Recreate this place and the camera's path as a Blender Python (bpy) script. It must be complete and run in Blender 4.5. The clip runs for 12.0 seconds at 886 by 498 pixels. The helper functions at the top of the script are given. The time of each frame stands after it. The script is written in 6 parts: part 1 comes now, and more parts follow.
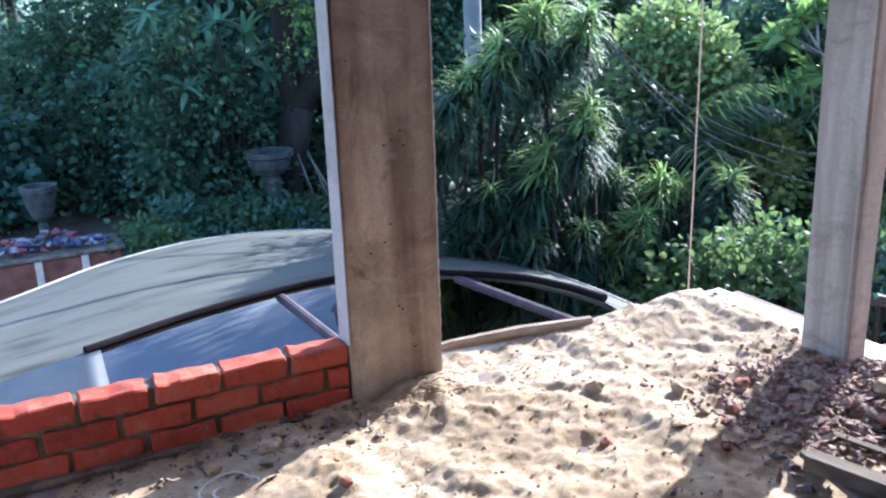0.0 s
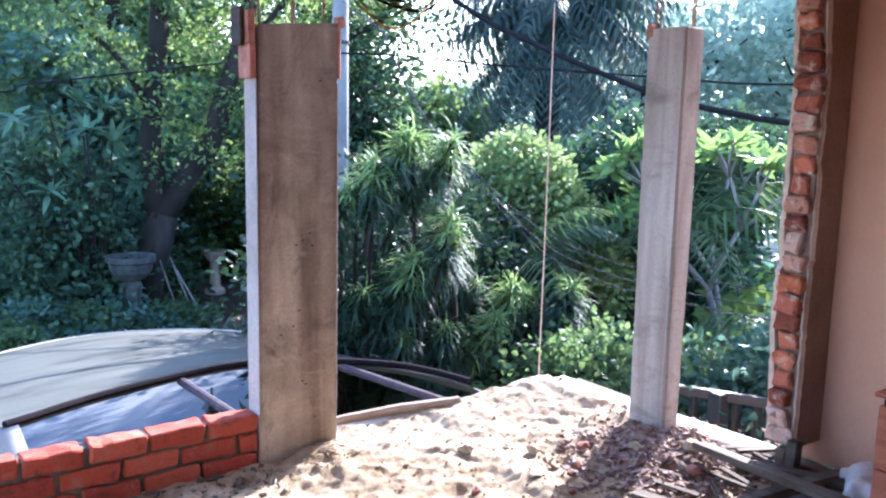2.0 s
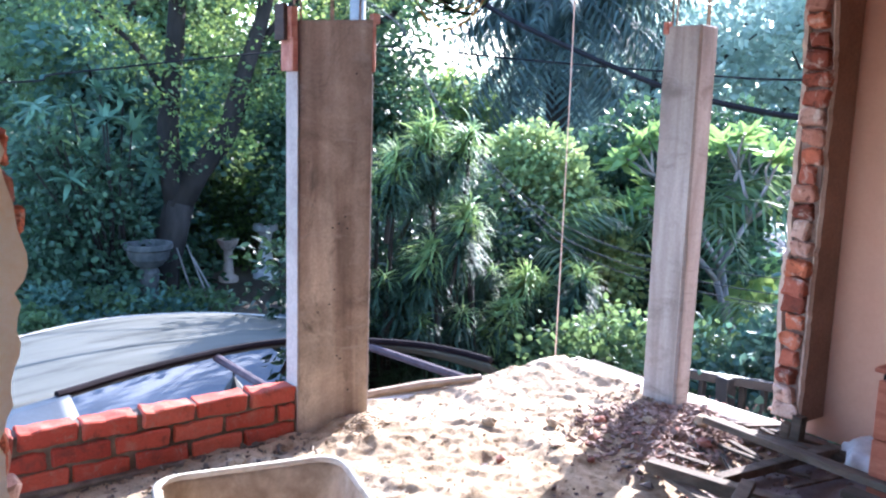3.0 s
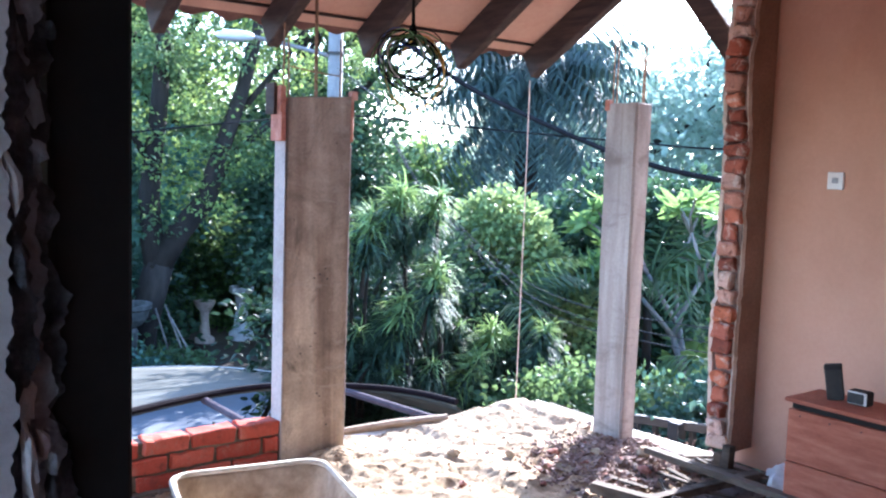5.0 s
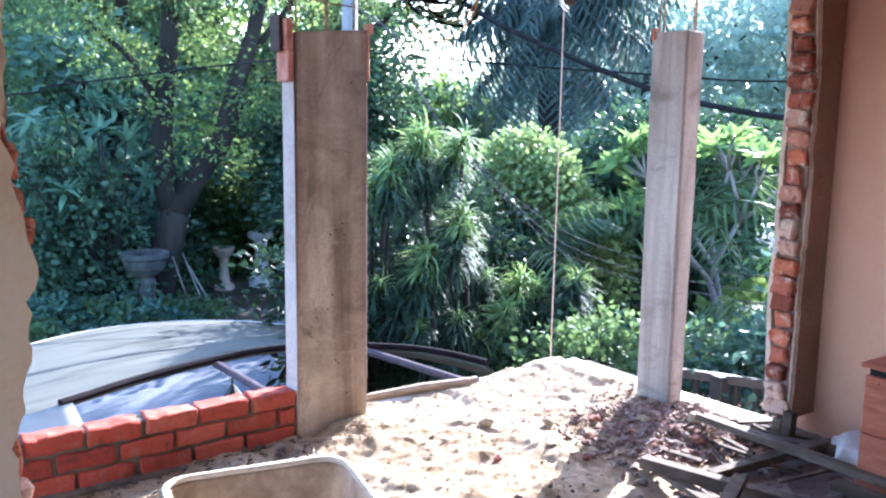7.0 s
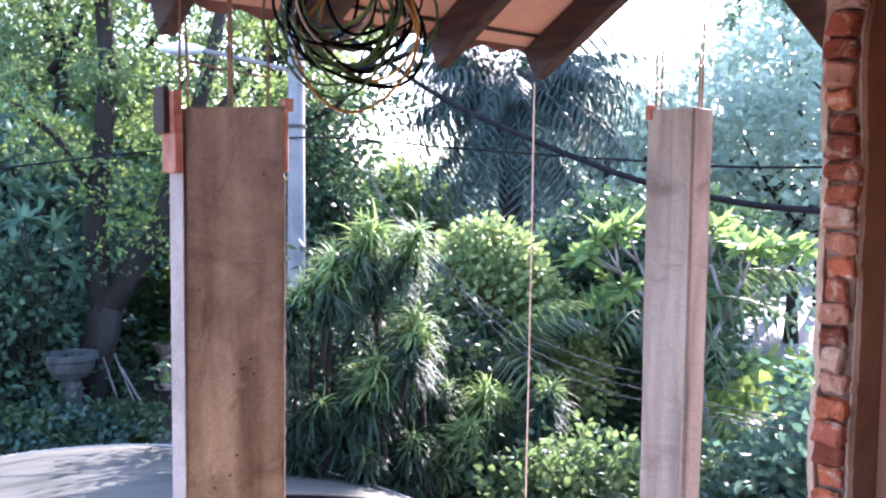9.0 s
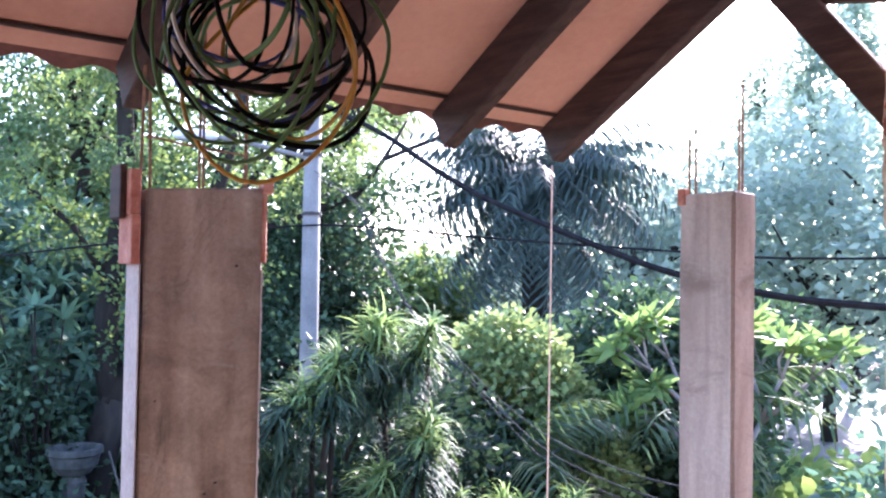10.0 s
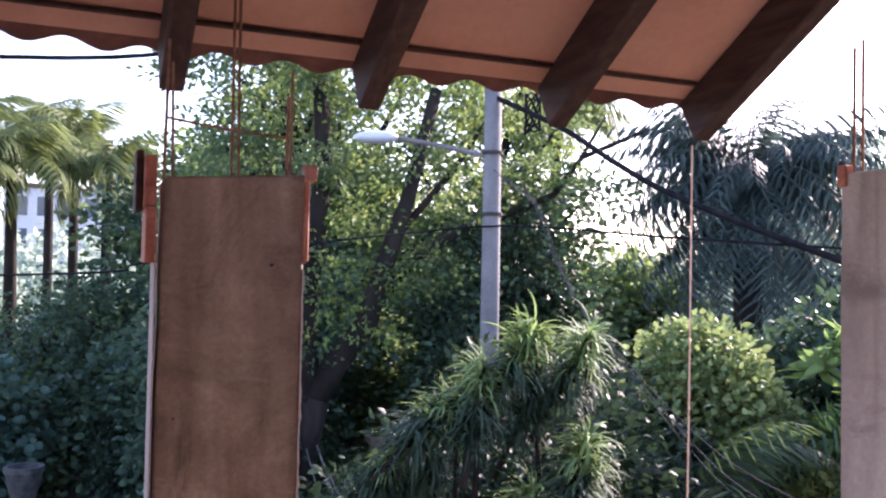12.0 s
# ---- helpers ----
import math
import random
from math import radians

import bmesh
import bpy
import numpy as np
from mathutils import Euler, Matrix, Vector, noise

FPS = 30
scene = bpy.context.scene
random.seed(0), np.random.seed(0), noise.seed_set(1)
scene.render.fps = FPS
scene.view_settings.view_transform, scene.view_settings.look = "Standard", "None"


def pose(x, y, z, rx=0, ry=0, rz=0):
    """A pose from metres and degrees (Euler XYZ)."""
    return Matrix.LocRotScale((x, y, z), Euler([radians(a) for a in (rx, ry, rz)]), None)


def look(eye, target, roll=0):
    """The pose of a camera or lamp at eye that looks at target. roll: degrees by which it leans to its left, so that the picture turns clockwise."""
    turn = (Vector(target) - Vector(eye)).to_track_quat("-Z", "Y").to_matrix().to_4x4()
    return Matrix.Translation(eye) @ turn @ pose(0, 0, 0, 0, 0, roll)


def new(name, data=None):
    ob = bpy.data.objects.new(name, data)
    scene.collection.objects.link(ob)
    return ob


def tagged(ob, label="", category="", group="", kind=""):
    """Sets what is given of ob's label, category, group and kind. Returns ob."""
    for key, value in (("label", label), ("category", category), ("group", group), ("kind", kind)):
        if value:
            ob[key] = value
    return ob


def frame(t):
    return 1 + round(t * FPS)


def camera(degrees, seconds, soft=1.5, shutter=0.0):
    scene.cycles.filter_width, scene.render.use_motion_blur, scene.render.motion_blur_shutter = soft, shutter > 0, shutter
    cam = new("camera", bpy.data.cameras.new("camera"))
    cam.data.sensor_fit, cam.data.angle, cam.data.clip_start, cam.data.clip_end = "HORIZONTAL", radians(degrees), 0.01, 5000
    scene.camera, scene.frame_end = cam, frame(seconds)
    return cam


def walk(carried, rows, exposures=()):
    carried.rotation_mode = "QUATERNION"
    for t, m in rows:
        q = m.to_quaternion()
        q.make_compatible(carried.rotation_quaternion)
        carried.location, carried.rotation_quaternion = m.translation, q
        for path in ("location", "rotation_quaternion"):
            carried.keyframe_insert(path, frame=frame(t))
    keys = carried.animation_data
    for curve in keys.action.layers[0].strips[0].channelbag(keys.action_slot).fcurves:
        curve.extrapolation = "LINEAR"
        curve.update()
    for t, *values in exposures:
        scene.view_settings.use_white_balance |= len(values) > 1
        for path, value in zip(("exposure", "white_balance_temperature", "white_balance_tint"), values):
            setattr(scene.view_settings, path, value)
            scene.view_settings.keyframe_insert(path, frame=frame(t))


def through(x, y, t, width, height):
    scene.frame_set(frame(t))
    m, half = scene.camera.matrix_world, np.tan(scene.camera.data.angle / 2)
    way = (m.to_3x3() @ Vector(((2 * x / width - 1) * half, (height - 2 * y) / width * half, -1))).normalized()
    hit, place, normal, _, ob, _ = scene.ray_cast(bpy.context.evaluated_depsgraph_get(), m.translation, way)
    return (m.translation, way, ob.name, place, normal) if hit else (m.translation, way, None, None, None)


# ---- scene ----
cam = camera(53.1, 12.0, 2.2)
EXPOSURES = [(0, 2.4, 5300, 11), (2.5, 3.03, 5450, 18), (6.5, 3.18, 5250, 13), (8.5, 3.13, 5950, 27), (10.5, 2.95, 5850, 30), (12.0, 2.2, 6450, 37)]
PATH = [
    (0, (-0.317, -0.751, 1.496), (0.526, 0.972, 0.93), -2.1),
    (0.5, (-0.534, -0.861, 1.521), (0.481, 0.806, 1.085), -0.4),
    (1, (-0.717, -0.946, 1.544), (0.413, 0.656, 1.149), 0.4),
    (1.5, (-0.763, -1.118, 1.556), (0.402, 0.472, 1.219), 1.0),
    (2, (-0.827, -1.259, 1.561), (0.339, 0.336, 1.245), 1.2),
    (2.5, (-0.929, -1.315, 1.554), (0.22, 0.288, 1.221), 1.8),
    (4.5, (-1.34, -1.789, 1.577), (-0.133, -0.215, 1.319), 0.7),
    (5, (-1.348, -1.858, 1.558), (-0.1455, -0.284, 1.374), 1.85),
    (5.5, (-1.319, -1.871, 1.569), (-0.141, -0.265, 1.379), 2.1),
    (6, (-1.282, -1.825, 1.592), (-0.132, -0.215, 1.299), 1.6),
    (6.5, (-1.229, -1.66, 1.571), (-0.062, -0.069, 1.242), 0.8),
    (8.5, (-0.586, -0.871, 1.568), (0.577, 0.739, 1.337), 0.4),
    (9, (-0.46, -0.692, 1.619), (0.786, 0.866, 1.482), 0.6),
    (9.5, (-0.248, -0.573, 1.627), (0.935, 1.039, 1.631), 0.8),
    (10, (-0.125, -0.395, 1.639), (1.076, 1.203, 1.7), 0.9),
    (10.5, (0.017, -0.326, 1.651), (1.268, 1.232, 1.735), 0.3),
    (11, (0.263, -0.328, 1.642), (1.487, 1.252, 1.721), 0.5),
    (11.5, (0.428, -0.297, 1.652), (1.473, 1.407, 1.712), 1.0),
    (12, (0.503, -0.191, 1.641), (1.277, 1.653, 1.701), 1.1),
]
walk(cam, [(t, look(eye, target, roll)) for t, eye, target, roll in PATH], EXPOSURES)

# ---- world, sun ----
SUN_AZ, SUN_EL = math.radians(65.0), math.radians(27.0)
world = bpy.data.worlds.new("world")
scene.world = world
world.use_nodes = True
wn = world.node_tree.nodes
sky = wn.new("ShaderNodeTexSky")
sky.sky_type = "NISHITA"
sky.sun_disc = False
sky.sun_elevation, sky.sun_rotation = SUN_EL, SUN_AZ
sky.air_density, sky.dust_density, sky.ozone_density = 1.0, 1.0, 1.5
wn["Background"].inputs["Strength"].default_value = 0.15
world.node_tree.links.new(sky.outputs["Color"], wn["Background"].inputs["Color"])

sun_data = bpy.data.lights.new("sun", "SUN")
sun_data.energy, sun_data.angle, sun_data.color = 3.8, math.radians(0.53), (1.0, 0.92, 0.82)
sun = new("sun", sun_data)
SUN_DIR = Vector((math.sin(SUN_AZ) * math.cos(SUN_EL), math.cos(SUN_AZ) * math.cos(SUN_EL), math.sin(SUN_EL)))
sun.matrix_world = look(SUN_DIR * 60, (0, 0, 0))


# ---- materials ----
class Mat:
    """A small builder for node materials."""

    def __init__(self, name, rough=0.8, metal=0.0, spec=0.5):
        self.m = bpy.data.materials.new(name)
        self.m.use_nodes = True
        self.t = self.m.node_tree
        self.b = self.t.nodes["Principled BSDF"]
        self.out = self.t.nodes["Material Output"]
        self.b.inputs["Roughness"].default_value = rough
        self.b.inputs["Metallic"].default_value = metal
        self.b.inputs["Specular IOR Level"].default_value = spec
        self.co = self.n("ShaderNodeTexCoord").outputs["Object"]

    def n(self, kind, **kw):
        node = self.t.nodes.new(kind)
        for k, v in kw.items():
            node.inputs[k].default_value = v
        return node

    def link(self, a, b):
        self.t.links.new(a, b)

    def world_co(self):
        self.co = self.n("ShaderNodeNewGeometry").outputs["Position"]
        return self

    def scaled(self, sx, sy, sz):
        mp = self.n("ShaderNodeMapping")
        mp.inputs["Scale"].default_value = (sx, sy, sz)
        self.link(self.co, mp.inputs["Vector"])
        return mp.outputs["Vector"]

    def noise(self, scale, detail=4.0, rough=0.6, co=None, distort=0.0):
        nz = self.n("ShaderNodeTexNoise", Scale=scale, Detail=detail, Roughness=rough, Distortion=distort)
        self.link(co if co else self.co, nz.inputs["Vector"])
        return nz.outputs["Fac"]

    def ramp(self, fac, *stops):
        r = self.n("ShaderNodeValToRGB")
        while len(r.color_ramp.elements) < len(stops):
            r.color_ramp.elements.new(0.5)
        for e, (p, c) in zip(r.color_ramp.elements, stops):
            e.position = p
            e.color = (*c, 1.0) if len(c) == 3 else c
        self.link(fac, r.inputs["Fac"])
        return r.outputs["Color"]

    def mix(self, fac, a, b, mode="MIX"):
        mx = self.t.nodes.new("ShaderNodeMix")
        mx.data_type, mx.blend_type = "RGBA", mode
        for sock, v in ((mx.inputs[0], fac), (mx.inputs[6], a), (mx.inputs[7], b)):
            if isinstance(v, (int, float)):
                sock.default_value = v
            elif isinstance(v, tuple):
                sock.default_value = (*v, 1.0)
            else:
                self.link(v, sock)
        return mx.outputs[2]

    def color(self, c):
        if isinstance(c, tuple):
            self.b.inputs["Base Color"].default_value = (*c, 1.0)
        else:
            self.link(c, self.b.inputs["Base Color"])
        return self

    def rough(self, fac, lo, hi):
        mr = self.n("ShaderNodeMapRange")
        mr.inputs["To Min"].default_value, mr.inputs["To Max"].default_value = lo, hi
        self.link(fac, mr.inputs["Value"])
        self.link(mr.outputs["Result"], self.b.inputs["Roughness"])
        return self

    def bump(self, fac, strength=0.4, dist=0.01):
        bp = self.n("ShaderNodeBump", Strength=strength, Distance=dist)
        self.link(fac, bp.inputs["Height"])
        self.link(bp.outputs["Normal"], self.b.inputs["Normal"])
        return self

    def island(self):
        return self.n("ShaderNodeNewGeometry").outputs["Random Per Island"]

    def each(self):
        return self.n("ShaderNodeObjectInfo").outputs["Random"]


def surface(name, dark, mid, light, scale=6.0, grain=60.0, rough=0.85, bump=0.4, dist=0.004, stretch=None, spec=0.3, each=0.0, speck=0.55):
    """Matt stone, plaster, wood and the like: broad stains, fine grain and relief."""
    m = Mat(name, rough, spec=spec).world_co()
    co = m.scaled(*stretch) if stretch else m.co
    broad = m.noise(scale, 5, 0.6, co, 0.3)
    fine = m.noise(grain, 6, 0.7, co)
    c = m.ramp(broad, (0.3, dark), (0.5, mid), (0.72, light))
    c = m.mix(speck, c, m.ramp(fine, (0.3, (0.35, 0.35, 0.35)), (0.7, (0.65, 0.65, 0.65))), "OVERLAY")
    if each:
        c = m.mix(each, c, m.ramp(m.each(), (0.0, (0.2, 0.2, 0.2)), (1.0, (0.8, 0.8, 0.8))), "OVERLAY")
    m.color(c).bump(fine, bump, dist).rough(broad, rough - 0.08, min(1.0, rough + 0.1))
    return m.m


def leaf_material(name, dark, light, through=(0.25, 0.4, 0.05), rough=0.4, share=0.35):
    """Leaves: each a little different, glossy on top, light shining through."""
    m = Mat(name, rough + 0.12, spec=0.22).world_co()
    c = m.ramp(m.island(), (0.0, dark), (0.75, light), (1.0, tuple(min(1, v * 1.25) for v in light)))
    patch = m.noise(0.9, 3)
    c = m.mix(0.35, c, m.ramp(patch, (0.35, (0.3, 0.35, 0.35)), (0.65, (0.7, 0.66, 0.5))), "OVERLAY")
    m.color(c)
    tr = m.n("ShaderNodeBsdfTranslucent")
    m.link(m.mix(0.5, c, through), tr.inputs["Color"])
    ms = m.n("ShaderNodeMixShader")
    ms.inputs["Fac"].default_value = share
    m.link(m.b.outputs["BSDF"], ms.inputs[1])
    m.link(tr.outputs["BSDF"], ms.inputs[2])
    m.link(ms.outputs["Shader"], m.out.inputs["Surface"])
    return m.m


# sand: dry, pale, with damp and reddish patches
m = Mat("sand", 0.95, spec=0.2).world_co()
_n1, _n2, _n3 = m.noise(2.2, 5, 0.6), m.noise(14, 6, 0.7), m.noise(120, 5, 0.7)
_c = m.ramp(_n1, (0.3, (0.24, 0.175, 0.115)), (0.45, (0.34, 0.25, 0.16)), (0.68, (0.47, 0.37, 0.26)))
_c = m.mix(m.ramp(_n2, (0.38, (0, 0, 0)), (0.53, (1, 1, 1))), m.mix(0.7, _c, (0.19, 0.13, 0.07)), _c)
_c = m.mix(0.5, _c, m.ramp(_n3, (0.3, (0.3, 0.3, 0.3)), (0.7, (0.7, 0.7, 0.7))), "OVERLAY")
m.color(_c).bump(m.mix(0.5, _n3, _n2), 0.7, 0.008)
SAND = m.m

# cast concrete: board marks, run-down stains, smears and pock marks
m = Mat("cast_concrete", 0.85, spec=0.3).world_co()
_st = m.noise(1.6, 3, 0.5, m.scaled(4.2, 4.2, 0.35), 0.5)
_bl = m.noise(2.4, 6, 0.7, None, 0.6)
_sm = m.noise(5.0, 5, 0.65, m.scaled(0.9, 0.9, 2.6), 1.2)
_dk = m.noise(3.6, 6, 0.7, m.scaled(1.4, 1.4, 0.7), 1.0)
_fi = m.noise(70, 6, 0.7)
_c = m.ramp(_st, (0.36, (0.165, 0.125, 0.10)), (0.46, (0.255, 0.205, 0.165)), (0.55, (0.34, 0.285, 0.23)), (0.66, (0.42, 0.37, 0.305)))
_c = m.mix(0.9, _c, m.ramp(_bl, (0.32, (0.26, 0.24, 0.23)), (0.68, (0.72, 0.70, 0.68))), "OVERLAY")
_c = m.mix(m.ramp(_sm, (0.55, (0, 0, 0)), (0.66, (0.55, 0.55, 0.55))), _c, (0.36, 0.32, 0.275))
_c = m.mix(m.ramp(_dk, (0.28, (0.75, 0.75, 0.75)), (0.42, (0, 0, 0))), _c, (0.085, 0.068, 0.055))
_c = m.mix(0.55, _c, m.ramp(_fi, (0.3, (0.36, 0.36, 0.36)), (0.7, (0.64, 0.64, 0.64))), "OVERLAY")
m.color(_c).bump(m.mix(0.4, _fi, _sm), 0.4, 0.004).rough(_bl, 0.7, 0.95)
CONCRETE = m.m

# paler cast concrete, sky light put into its tone: grey smears, dark rings left by the form ties
m = Mat("lit_cast_concrete", 0.88, spec=0.3).world_co()
_st = m.noise(1.8, 4, 0.55, m.scaled(5.0, 5.0, 0.5), 0.5)
_sm = m.noise(2.6, 6, 0.7, m.scaled(0.8, 0.8, 2.2), 0.8)
_fi = m.noise(70, 6, 0.7)
_c = m.ramp(_st, (0.34, (0.27, 0.225, 0.20)), (0.5, (0.38, 0.33, 0.30)), (0.66, (0.48, 0.435, 0.40)))
_c = m.mix(m.ramp(_sm, (0.30, (0.8, 0.8, 0.8)), (0.46, (0, 0, 0))), _c, (0.20, 0.165, 0.145))
_c = m.mix(0.5, _c, m.ramp(_fi, (0.3, (0.38, 0.38, 0.38)), (0.7, (0.62, 0.62, 0.62))), "OVERLAY")
m.color(_c).bump(m.mix(0.4, _fi, _sm), 0.4, 0.004).rough(_st, 0.8, 0.95)
LIT_CONC = m.m

# brick: fired clay, each a little different, with lime bloom
m = Mat("brick", 0.9, spec=0.2).world_co()
_b1, _b2 = m.noise(9, 5, 0.65), m.noise(90, 5, 0.7)
_c = m.ramp(m.each(), (0.0, (0.27, 0.045, 0.032)), (0.5, (0.37, 0.070, 0.045)), (1.0, (0.46, 0.11, 0.07)))
_c = m.mix(m.ramp(_b1, (0.56, (0, 0, 0)), (0.70, (0.5, 0.5, 0.5))), _c, (0.36, 0.19, 0.14))
_b4 = m.noise(22, 5, 0.7, None, 0.8)
_c = m.mix(m.ramp(_b1, (0.34, (0.85, 0.85, 0.85)), (0.47, (0, 0, 0))), _c, (0.13, 0.045, 0.035))
_c = m.mix(m.ramp(_b4, (0.58, (0, 0, 0)), (0.68, (0.6, 0.6, 0.6))), _c, (0.27, 0.185, 0.14))
_c = m.mix(0.5, _c, m.ramp(_b2, (0.3, (0.35, 0.35, 0.35)), (0.7, (0.65, 0.65, 0.65))), "OVERLAY")
m.color(_c).bump(_b2, 0.5, 0.003)
BRICK = m.m

MORTAR = surface("mortar", (0.075, 0.058, 0.045), (0.135, 0.108, 0.085), (0.23, 0.19, 0.155), 8, 90, 0.95, 0.7, 0.006)
CEMENT = surface("pale_cement", (0.36, 0.33, 0.29), (0.48, 0.45, 0.40), (0.58, 0.55, 0.50), 3, 80, 0.9, 0.5, 0.004)
LIME = surface("lime_plaster", (0.48, 0.36, 0.29), (0.62, 0.50, 0.41), (0.72, 0.62, 0.54), 9, 70, 0.9, 0.5, 0.004)
ORANGE = surface("orange_plaster", (0.50, 0.275, 0.185), (0.58, 0.335, 0.235), (0.63, 0.375, 0.27), 0.9, 40, 0.8, 0.1, 0.001, speck=0.15)
FLOOR = surface("dusty_floor", (0.10, 0.07, 0.062), (0.16, 0.12, 0.108), (0.25, 0.205, 0.185), 4.0, 45, 0.92, 0.5, 0.004)
DARKWOOD = surface("dark_timber", (0.035, 0.022, 0.018), (0.06, 0.038, 0.030), (0.095, 0.06, 0.048), 5, 50, 0.75, 0.4, 0.002, (6, 0.8, 6))
JAMB = surface("black_timber", (0.008, 0.006, 0.006), (0.014, 0.010, 0.009), (0.022, 0.015, 0.013), 4, 40, 0.75, 0.2, 0.001)
GREYWOOD = surface("weathered_plank", (0.045, 0.033, 0.024), (0.09, 0.068, 0.05), (0.165, 0.13, 0.10), 5, 60, 0.9, 0.5, 0.003, (3, 0.6, 3), each=0.5)
CRATE = surface("red_crate_wood", (0.27, 0.075, 0.04), (0.37, 0.115, 0.065), (0.46, 0.175, 0.105), 4, 45, 0.6, 0.3, 0.002, (1.0, 1.0, 7.0))
BOARD = surface("terracotta_board", (0.50, 0.28, 0.20), (0.60, 0.355, 0.26), (0.66, 0.42, 0.32), 1.2, 30, 0.8, 0.15, 0.001, speck=0.25)
TILE = surface("clay_roof_tile", (0.13, 0.05, 0.035), (0.2, 0.08, 0.055), (0.27, 0.12, 0.09), 6, 40, 0.9, 0.4, 0.003)
FORM = surface("red_oxide_formwork", (0.33, 0.11, 0.075), (0.46, 0.19, 0.13), (0.58, 0.33, 0.26), 12, 70, 0.7, 0.4, 0.002)
RUST = surface("rusty_rebar", (0.16, 0.075, 0.04), (0.26, 0.14, 0.08), (0.36, 0.22, 0.14), 20, 120, 0.7, 0.4, 0.001)
STEEL = surface("dark_steel_tube", (0.006, 0.004, 0.006), (0.010, 0.007, 0.009), (0.018, 0.013, 0.016), 6, 60, 0.7, 0.2, 0.001, spec=0.05)
PIPE = surface("dusty_purple_pipe", (0.05, 0.036, 0.043), (0.08, 0.06, 0.07), (0.13, 0.105, 0.11), 6, 60, 0.6, 0.2, 0.001, spec=0.15)
LOG = surface("bare_pole_wood", (0.20, 0.14, 0.095), (0.31, 0.235, 0.17), (0.42, 0.34, 0.26), 6, 50, 0.85, 0.4, 0.003, (1, 5, 5))
ASPHALT = surface("drive_concrete", (0.085, 0.095, 0.112), (0.11, 0.122, 0.142), (0.14, 0.152, 0.172), 0.5, 25, 0.75, 0.3, 0.004)
SOIL = surface("garden_soil", (0.035, 0.026, 0.02), (0.065, 0.05, 0.038), (0.10, 0.08, 0.06), 0.8, 12, 0.95, 0.8, 0.02)
STONE = surface("weathered_urn_stone", (0.025, 0.030, 0.029), (0.055, 0.06, 0.057), (0.10, 0.10, 0.095), 6, 60, 0.9, 0.5, 0.004)
WHITESTONE = surface("white_pedestal", (0.48, 0.49, 0.49), (0.64, 0.65, 0.65), (0.74, 0.74, 0.73), 8, 60, 0.7, 0.3, 0.002)
BARK = surface("bark", (0.010, 0.008, 0.0066), (0.020, 0.0165, 0.0132), (0.038, 0.032, 0.0265), 3, 22, 0.95, 0.9, 0.015, (1, 1, 0.3))
PALEBARK = surface("pale_bark", (0.10, 0.095, 0.085), (0.18, 0.17, 0.155), (0.27, 0.26, 0.24), 4, 26, 0.9, 0.6, 0.008, (1, 1, 0.4))
POLE = surface("pole_concrete", (0.13, 0.13, 0.13), (0.18, 0.18, 0.175), (0.23, 0.23, 0.22), 2, 40, 0.9, 0.3, 0.003)
MUDDY = surface("mud_caked_steel", (0.24, 0.18, 0.13), (0.42, 0.34, 0.26), (0.60, 0.52, 0.43), 9, 50, 0.85, 0.5, 0.003)
RIM = surface("cement_splashed_rim", (0.42, 0.38, 0.32), (0.56, 0.52, 0.46), (0.66, 0.63, 0.57), 12, 70, 0.8, 0.4, 0.002)
RUBBER = surface("black_rubber", (0.015, 0.015, 0.015), (0.025, 0.025, 0.025), (0.05, 0.048, 0.045), 8, 70, 0.8, 0.3, 0.002)
CABLE = surface("black_cable", (0.006, 0.006, 0.007), (0.011, 0.011, 0.012), (0.022, 0.022, 0.023), 8, 60, 0.8, 0.1, 0.001, spec=0.1)
SERVICE = surface("sun_bleached_service_wire", (0.022, 0.025, 0.03), (0.04, 0.044, 0.05), (0.065, 0.07, 0.078), 8, 60, 0.8, 0.1, 0.001, spec=0.05)
IRON = surface("black_iron", (0.012, 0.012, 0.012), (0.022, 0.021, 0.02), (0.04, 0.036, 0.033), 8, 60, 0.6, 0.2, 0.001, spec=0.5)
FACADE = surface("far_white_facade", (0.55, 0.56, 0.58), (0.62, 0.63, 0.65), (0.7, 0.7, 0.71), 0.3, 4, 0.8, 0.1, 0.01)
DARKGLASS = Mat("far_window_glass", 0.15, spec=0.5).color((0.10, 0.12, 0.14)).m


def plain(name, c, rough=0.5, metal=0.0, grain=60):
    m = Mat(name, rough, metal).world_co()
    f = m.noise(grain, 4)
    m.color(m.mix(0.3, c, m.ramp(f, (0.3, (0.35, 0.35, 0.35)), (0.7, (0.65, 0.65, 0.65))), "OVERLAY")).rough(f, rough - 0.06, rough + 0.08)
    return m.m


WHITEPL = plain("white_plastic", (0.72, 0.70, 0.66), 0.4)
YELLOWW = plain("yellow_wire", (0.62, 0.33, 0.05), 0.4)
GREENW = plain("green_wire", (0.10, 0.22, 0.07), 0.4)
BLUEW = plain("blue_wire", (0.05, 0.08, 0.3), 0.4)
GREYW = plain("grey_wire", (0.30, 0.30, 0.31), 0.45)
STRING = plain("mason_string", (0.72, 0.52, 0.40), 0.7)
LAMPGLASS = plain("street_lamp_shell", (0.62, 0.68, 0.76), 0.35)
TRASH = [plain("litter_" + n, c, 0.6) for n, c in (("white", (0.26, 0.25, 0.28)), ("red", (0.22, 0.05, 0.06)), ("blue", (0.05, 0.06, 0.15)), ("grey", (0.10, 0.09, 0.11)))]

